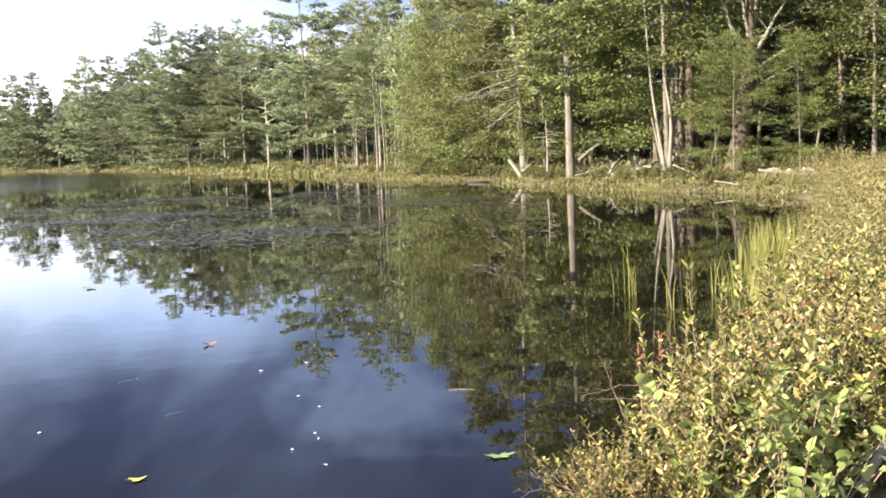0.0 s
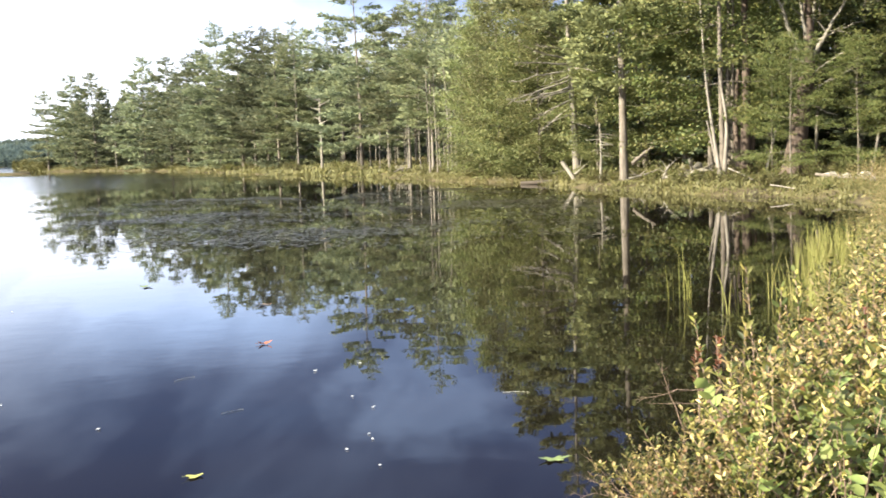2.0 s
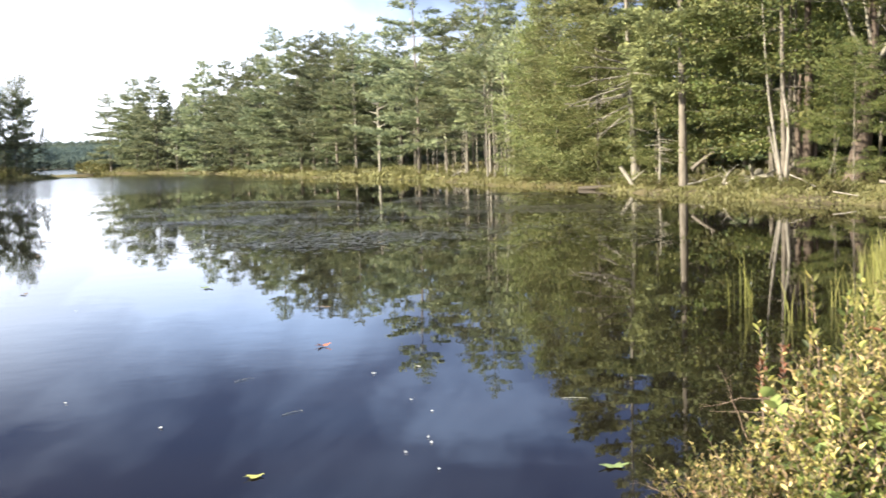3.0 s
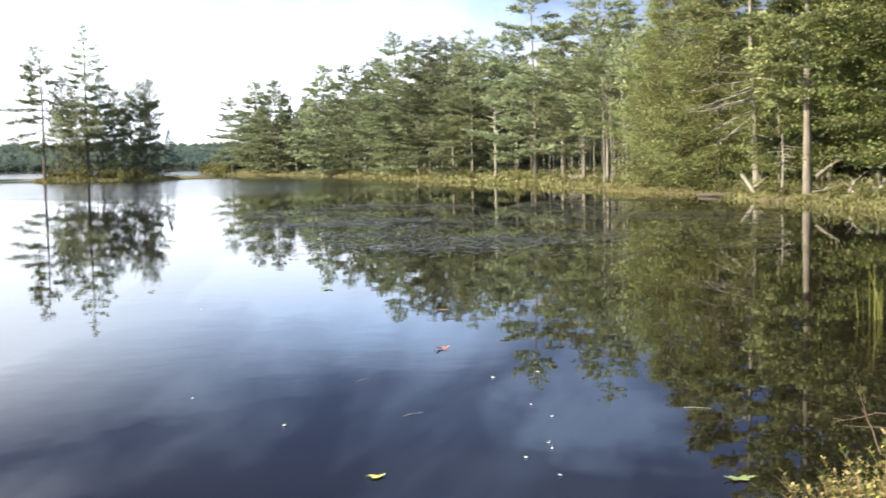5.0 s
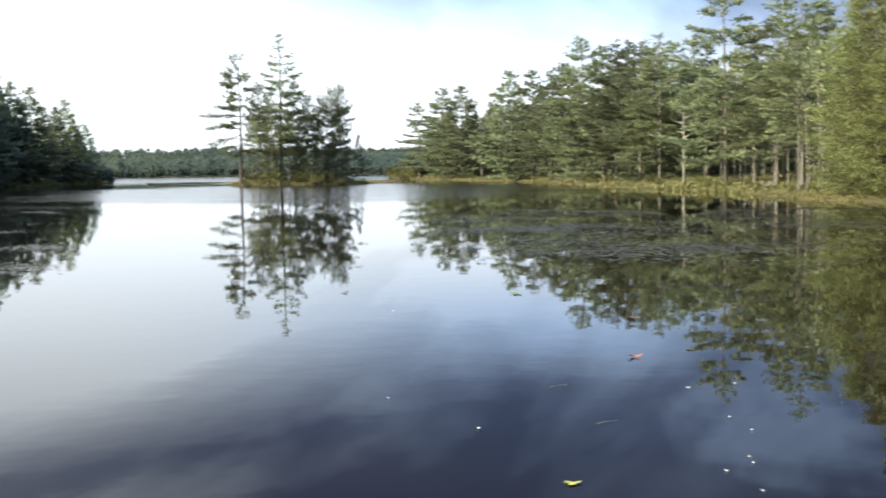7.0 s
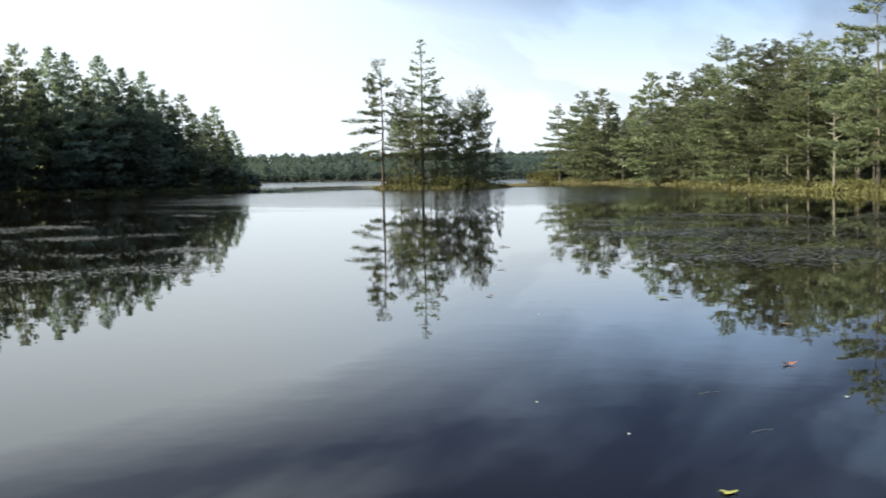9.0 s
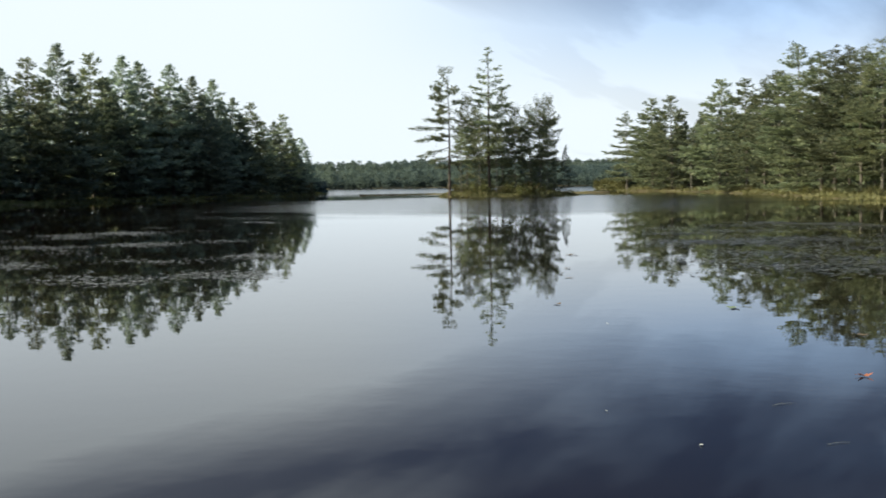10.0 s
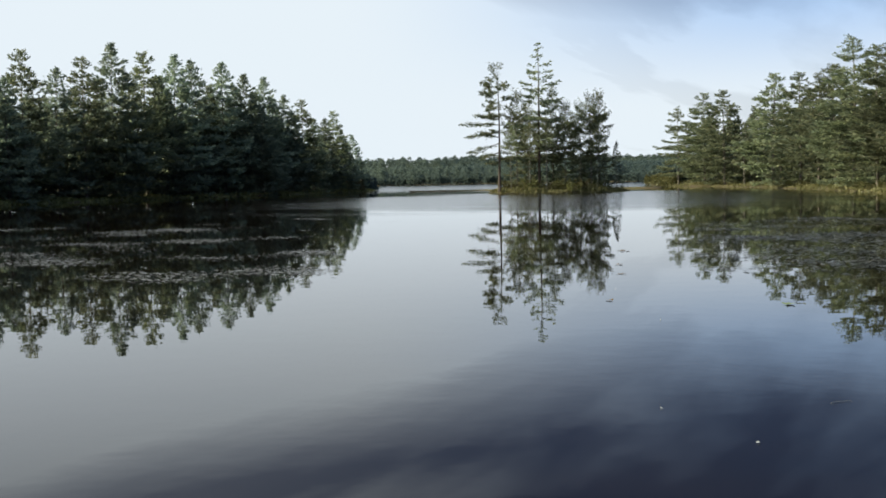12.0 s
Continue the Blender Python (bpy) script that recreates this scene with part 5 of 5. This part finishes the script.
def pale_shoots():
    """Long upright shoots that stand out above the other shrubs."""
    rng = np.random.default_rng(64)
    for x, y, top, lean in ((1.475, 7.5, 1.14, -0.06), (1.19, 7.35, 0.90, -0.10), (2.02, 8.6, 0.98, -0.05), (1.62, 7.75, 0.98, 0.06), (1.30, 7.2, 0.86, 0.05), (2.25, 8.9, 1.02, 0.04), (1.85, 8.1, 0.95, -0.08)):
        z = gz(x, y) - 0.03
        ob = tagged(new("willow_shoot"), "upright pale green willow shoot above the bog shrubs", "shrub shoot")
        ob.matrix_basis = pose(x, y, z)
        h = top - z
        pts = [(0, 0, 0), (0.3 * lean, 0, h * 0.55), (lean, 0.02, h)]
        part("stem", bough(pts, 0.007, 0.003, 5, 8, "stem", M_TWIG), ob)
        n = 40
        f = np.linspace(0.30, 1.0, n)
        line = curve_path(pts, 24)
        p = np.stack([np.interp(f, np.linspace(0, 1, 24), line[:, i]) for i in range(3)], 1)
        g = np.arange(n) * 2.4 + rng.uniform(0, 6)
        d = np.stack([np.cos(g), np.sin(g), 0.8 + rng.uniform(0, 0.5, n)], 1)
        v, q = leaf_sheets(p, d, np.tile([0, 0, 1.0], (n, 1)) + rng.normal(0, 0.4, (n, 3)), 0.062, 0.026, rng)
        part("foliage", mesh_of("foliage", v, q, None, M_SHRUB), ob)


pale_shoots()
for k, (x, y, z, wx, wz, ln) in enumerate([(1.15, 6.6, 0.62, -1, 0.12, 0.5), (1.1, 6.5, 0.58, -1, 0.02, 0.42), (0.95, 6.9, 0.35, -0.35, 1.0, 0.5), (0.75, 6.2, 0.15, -1, 0.35, 0.5),
                                           (0.7, 6.3, 0.12, -1, 0.6, 0.45), (0.62, 6.4, 0.1, -0.8, 0.8, 0.35), (0.9, 6.1, 0.2, -1, 0.5, 0.5), (0.55, 6.15, 0.08, -1, 0.2, 0.45)]):
    ob = tagged(new("dry_twig"), "bare grey twig reaching from the shrubs over the water", "twig")
    part("stem", dead_limbs(400 + k, (x, y, z), (wx, -0.1, wz), ln, 0.0035, 6).mesh("stem", M_TWIG), ob)


def aster():
    """Small white blossoms among the leaves."""
    rng = np.random.default_rng(63)
    a = np.arange(8) * math.pi / 4
    petal = np.concatenate([[(0, 0, 0)], np.stack([np.cos(a) * 0.013, np.sin(a) * 0.013, 0.004 + 0 * a], 1)])
    me = mesh_of("blossom", petal, None, [(0, 1 + i, 1 + (i + 1) % 8) for i in range(8)], M_BLOSSOM)
    for x, y, z in ((1.28, 6.0, 0.52), (1.38, 6.05, 0.44), (1.2, 6.1, 0.36)):
        ob = tagged(new("white_aster"), "small white aster blossoms among shrub leaves", "flower")
        ob.matrix_basis = pose(x, y, gz(x, y))
        top = z - gz(x, y)
        part("stem", bough([(0, 0, 0), (0.01, 0, top * 0.6), (0, 0, top)], 0.003, 0.002, 4, 6, "stem", M_REED), ob)
        for k in range(4):
            part("blossom", me, ob, at=pose(rng.normal(0, 0.04), rng.normal(0, 0.03), top + rng.normal(0, 0.03), rng.uniform(30, 80), 0, rng.uniform(-40, 40)))


M_BLOSSOM = foliage("white_petals", [(0.2, (0.7, 0.7, 0.72)), (0.8, (0.82, 0.82, 0.84))], thing_var=0.05)
aster()


# ---- sedge in the shallows ----
def sedge_clump(label, x, y, count, tall, radius, seed, single=False):
    rng = np.random.default_rng(seed)
    ob = tagged(new("sedge_clump"), label, "sedge", "sedge in the shallows")
    ob.matrix_basis = pose(x, y, -0.05)
    whole = Build()
    for k in range(count):
        b = Build() if single else whole
        a, r = rng.uniform(0, 6.28), radius * math.sqrt(rng.random())
        h = tall * rng.uniform(0.55, 1.15)
        lx, ly = rng.normal(0, 0.10, 2) * h
        u = np.linspace(0, 1, 5)
        w = 0.0055 * (1 - u ** 2) + 0.001
        t = rng.uniform(0, 3.14)
        s = np.array([math.cos(t), math.sin(t), 0])
        c = np.stack([r * math.cos(a) + lx * u ** 2, r * math.sin(a) + ly * u ** 2, h * u - (0.12 * h * u ** 4 if rng.random() < 0.3 else 0)], 1)
        v = np.concatenate([c - s * w[:, None], c + s * w[:, None]])
        b.add(v, [(i, i + 1, i + 6, i + 5) for i in range(4)])
        if single:
            part("blade", b.mesh("blade", M_REED), ob)
    if not single:
        tagged(part("leafage", whole.mesh("leafage", M_REED), ob), kind="stuff")


sedge_clump("few tall green sedge blades standing in open water", 2.15, 14.6, 11, 0.70, 0.16, 71, True)
sedge_clump("thin sedge blades standing in open water", 2.5, 13.2, 10, 0.6, 0.18, 72, True)
random.seed(22)
for k in range(64):
    y = 13.0 + 7.5 * random.random()
    edge = float(np.interp(y, [p[1] for p in POND_NEAR[5:]], [p[0] for p in POND_NEAR[5:]]))
    x = edge + random.uniform(-0.75, 0.35)
    sedge_clump("yellow-green sedge crowding the shallows by the bank", x, y, 16, random.uniform(0.40, 0.66), 0.26, 500 + k)


# ---- floating things ----
def floating_pads():
    """Small floating leaves lying in drifts."""
    rng = np.random.default_rng(81)
    n = 120000
    az = np.radians(np.concatenate([rng.uniform(-5, 20, n), rng.uniform(37, 58, n)]))
    d = np.concatenate([23 + 30 * rng.random(n) ** 0.75, 24 + 44 * rng.random(n) ** 0.9])
    x, y = -np.sin(az) * d, np.cos(az) * d
    drift = 0.45 * np.sin(x * 0.35 + 2 * np.sin(y * 0.11)) * np.sin(y * 0.45 + 1.7 * np.sin(x * 0.16)) + 0.35 * np.sin(x * 0.9 + y * 0.5) * np.sin(y * 1.3) + rng.normal(0, 0.45, 2 * n) * np.where(az > 0.5, 0.55, 1.0) + np.where(az > 0.5, 0.45 * np.sin(x * 0.06 + y * 0.21) * np.sin(d * 0.55 + 3 * np.sin(az * 9)), 0)
    rim = 51 + 3 * np.sin(az * 31) + 2 * np.sin(az * 77)
    ok = (drift > 0.50 + 0.03 * np.maximum(np.degrees(az) - 12, 0) * (az < 0.5) + 0.12 * (az > 0.5)) & (d < rim + np.where(az > 0.55, 8, 0)) & (shore_distance(np.stack([x, y], 1)) < -2.0)
    x, y = x[ok], y[ok]
    pick = rng.permutation(len(x))[:42000]
    x, y = x[pick], y[pick]
    m = len(x)
    r = rng.uniform(0.025, 0.08, m)[:, None]
    a = rng.uniform(0, 6.28, m)[:, None] + np.arange(4) * math.pi / 2
    v = np.stack([x[:, None] + np.cos(a) * r, y[:, None] + np.sin(a) * r * rng.uniform(0.6, 1, (m, 1)), 0.006 + rng.uniform(0, 0.010, (m, 4))], -1).reshape(-1, 3)
    q = np.arange(m * 4).reshape(-1, 4)
    tagged(new("floating_pads", mesh_of("floating_pads", v, q, None, M_PAD)), "drifts of small brownish floating pads on the pond", "water plant", kind="stuff")


floating_pads()


def simple_colour(name, c, rough=0.6):
    m, nt, b, link = material(name)
    n = nt.nodes.new("ShaderNodeTexNoise")
    n.inputs["Scale"].default_value = 40
    r = ramp_of(nt, [(0.3, tuple(v * 0.65 for v in c)), (0.7, c)])
    link(n.outputs["Fac"], r.inputs[0])
    link(r.outputs[0], b.inputs["Base Color"])
    b.inputs["Roughness"].default_value = rough
    return m


def lobed_leaf(label, x, y, size, mat, turn, lobes=5, curl=0.25):
    """A floating leaf with lobes and a curled rim on a short stalk."""
    n = lobes * 8
    a = np.arange(n) * 2 * math.pi / n
    r = size * (0.68 + 0.22 * np.cos(a * lobes) + 0.06 * np.cos(a * 2 + lobes))
    rim = np.stack([r * np.cos(a) * 1.2, r * np.sin(a) * 0.8, curl * r ** 2 / size * (0.6 + 0.4 * np.sin(a * 2 + turn)) + 0.006], 1)
    v = np.concatenate([[(0, 0, 0.012)], rim])
    t = [(0, 1 + i, 1 + (i + 1) % n) for i in range(n)]
    ob = tagged(new("floating_leaf"), label, "leaf")
    ob.matrix_basis = pose(x, y, 0, 0, 0, turn)
    part("blade", mesh_of("blade", v, None, t, mat), ob)
    part("stalk", bough([(-0.2 * size, 0, 0.012), (-0.9 * size, 0.05 * size, 0.015), (-1.3 * size, 0, 0.02)], size * 0.03, size * 0.02, 4, 5, "stalk", mat), ob)


C_RED = simple_colour("red_brown_leaf", (0.40, 0.13, 0.06))
C_GREEN = simple_colour("fresh_green_leaf", (0.19, 0.24, 0.085))
C_YELLOW = simple_colour("yellow_green_leaf", (0.48, 0.46, 0.12))
C_WHITE = simple_colour("white_fleck", (0.72, 0.72, 0.68))
C_STRAW = simple_colour("pale_straw", (0.50, 0.48, 0.38))
C_BROWN = simple_colour("brown_leaf", (0.15, 0.10, 0.05))
lobed_leaf("curled red-brown leaf floating on the pond", -2.33, 12.2, 0.07, C_RED, 20, 5, 0.6)
lobed_leaf("green oak leaf floating near the bank", 0.29, 7.64, 0.085, C_GREEN, 190, 6)
lobed_leaf("yellow-green leaf floating on dark water", -1.84, 7.45, 0.06, C_YELLOW, 40, 3)
lobed_leaf("greenish leaf floating far out", -5.1, 17.6, 0.13, C_GREEN, 100, 4)
lobed_leaf("brown leaf floating on pale water", -12.2, 28.3, 0.14, C_BROWN, 10, 3)
FLECKS = [(-1.25, 11.0), (-1.60, 10.7), (-2.84, 8.73), (-1.15, 9.6), (-0.95, 9.2), (-0.9, 8.4), (-0.86, 8.25), (-1.0, 8.0), (-0.75, 7.6), (-6.1, 15.2), (-8.4, 19.0), (-3.9, 9.6)]
for k, (x, y) in enumerate(FLECKS):
    lobed_leaf("small white fleck floating on the pond", x, y, 0.014 if k > 2 else 0.022, C_WHITE, k * 47, 3)
BROWN_BITS = [(-2.9, 15.2), (-14.0, 25.5), (-14.6, 25.4), (-9.5, 21.8), (-10.5, 24.0), (-7.7, 17.2), (-17.0, 31.0)]
for k, (x, y) in enumerate(BROWN_BITS):
    lobed_leaf("dark brown leaf scrap floating on the pond", x, y, 0.09, C_BROWN, k * 61, 3)
for k, (x, y, t, ln) in enumerate([(-2.75, 10.4, 55, 0.22), (-2.05, 9.1, 50, 0.2), (0.0, 9.6, -5, 0.2)]):
    ob = tagged(new("floating_straw"), "thin pale straw floating on the pond", "straw")
    ob.matrix_basis = pose(x, y, 0.006, 0, 0, t)
    part("stem", bough([(0, 0, 0), (ln * 0.5, 0.02, 0.002), (ln, 0, 0)], 0.0020, 0.0010, 4, 6, "stem", C_STRAW), ob)


# ---- far shore ----
def far_woods(name, label, count, band, low, high, tall, seed, mat, size, deep=900, m=110):
    rng = np.random.default_rng(seed)
    az = np.radians(rng.uniform(low, high, count * 30))
    d = rng.uniform(*band, count * 30)
    p = np.stack([-np.sin(az) * d, np.cos(az) * d], 1)
    s = shore_distance(p)
    p = p[(s > 0.3) & (s < deep)][:count]
    z = ground_height(p)
    b = Build()
    h = tall * rng.uniform(0.82, 1.12, len(p))
    f = rng.random((len(p), m))
    r = np.sqrt(1 - f * f) * rng.uniform(0.2, 1, (len(p), m)) * h[:, None] * 0.36
    a = rng.uniform(0, 6.28, (len(p), m))
    q = np.stack([p[:, :1] + np.cos(a) * r, p[:, 1:] + np.sin(a) * r, z[:, None] + f * h[:, None]], -1).reshape(-1, 3)
    w = np.stack([np.cos(a), np.sin(a), 0.5 + 0 * a], -1).reshape(-1, 3)
    b.blades(q, w, size, size * 0.85, rng, 0.5)
    tagged(new(name, b.mesh(name, mat)), label, "woods", kind="stuff")


far_woods("far_shore_woods", "dark woods along the far shore of the pond", 620, (290, 470), 19, 41, 5.2, 91, M_HAZY_WOOD, 0.60, 900, 240)
far_woods("far_hill_woods", "wooded low hill beyond the pond", 700, (480, 950), 17, 43, 6.5, 92, M_HAZY_WOOD, 0.95, 900, 190)
far_woods("point_shrubs", "low brown-green bushes on the far point", 120, (192, 235), 20.8, 24, 1.5, 93, M_OLIVE, 0.35, 900, 200)
far_woods("left_point_shrubs", "sunlit pale bushes at the tip of the wooded point", 26, (198, 214), 35.2, 36.4, 2.0, 95, M_OLIVE, 0.35, 900, 160)
far_woods("far_shore_brush", "low brush along the far shoreline", 1500, (225, 450), 18, 41, 2.2, 94, M_HAZY_WOOD, 0.7, 4, 36)


def mud_bar():
    """A long low bar of mud and sedge stubble in the open water behind the island."""
    rng = np.random.default_rng(97)
    n, k = 60, 7
    v = []
    for i in range(n):
        f = i / (n - 1)
        x, y = polar(33.4 - 12.0 * f, 186 + 3 * math.sin(5 * f) - 6 * f)
        w = 1.6 * math.sqrt(max(0.0, math.sin(math.pi * f))) * (1 + 0.3 * math.sin(19 * f)) + 0.05
        for j in range(k):
            c = 2 * j / (k - 1) - 1
            v.append((x - 0.45 * c * w, y + 0.9 * c * w, 0.24 * (1 - c * c) * (0.75 + 0.4 * rng.random()) - 0.05))
    q = [(i * k + j, i * k + j + 1, (i + 1) * k + j + 1, (i + 1) * k + j) for i in range(n - 1) for j in range(k - 1)]
    tagged(new("mud_bar", mesh_of("mud_bar", v, q, None, M_GROUND, True)), "long low dark mud bar behind the island", "mud bar", kind="structure")


mud_bar()
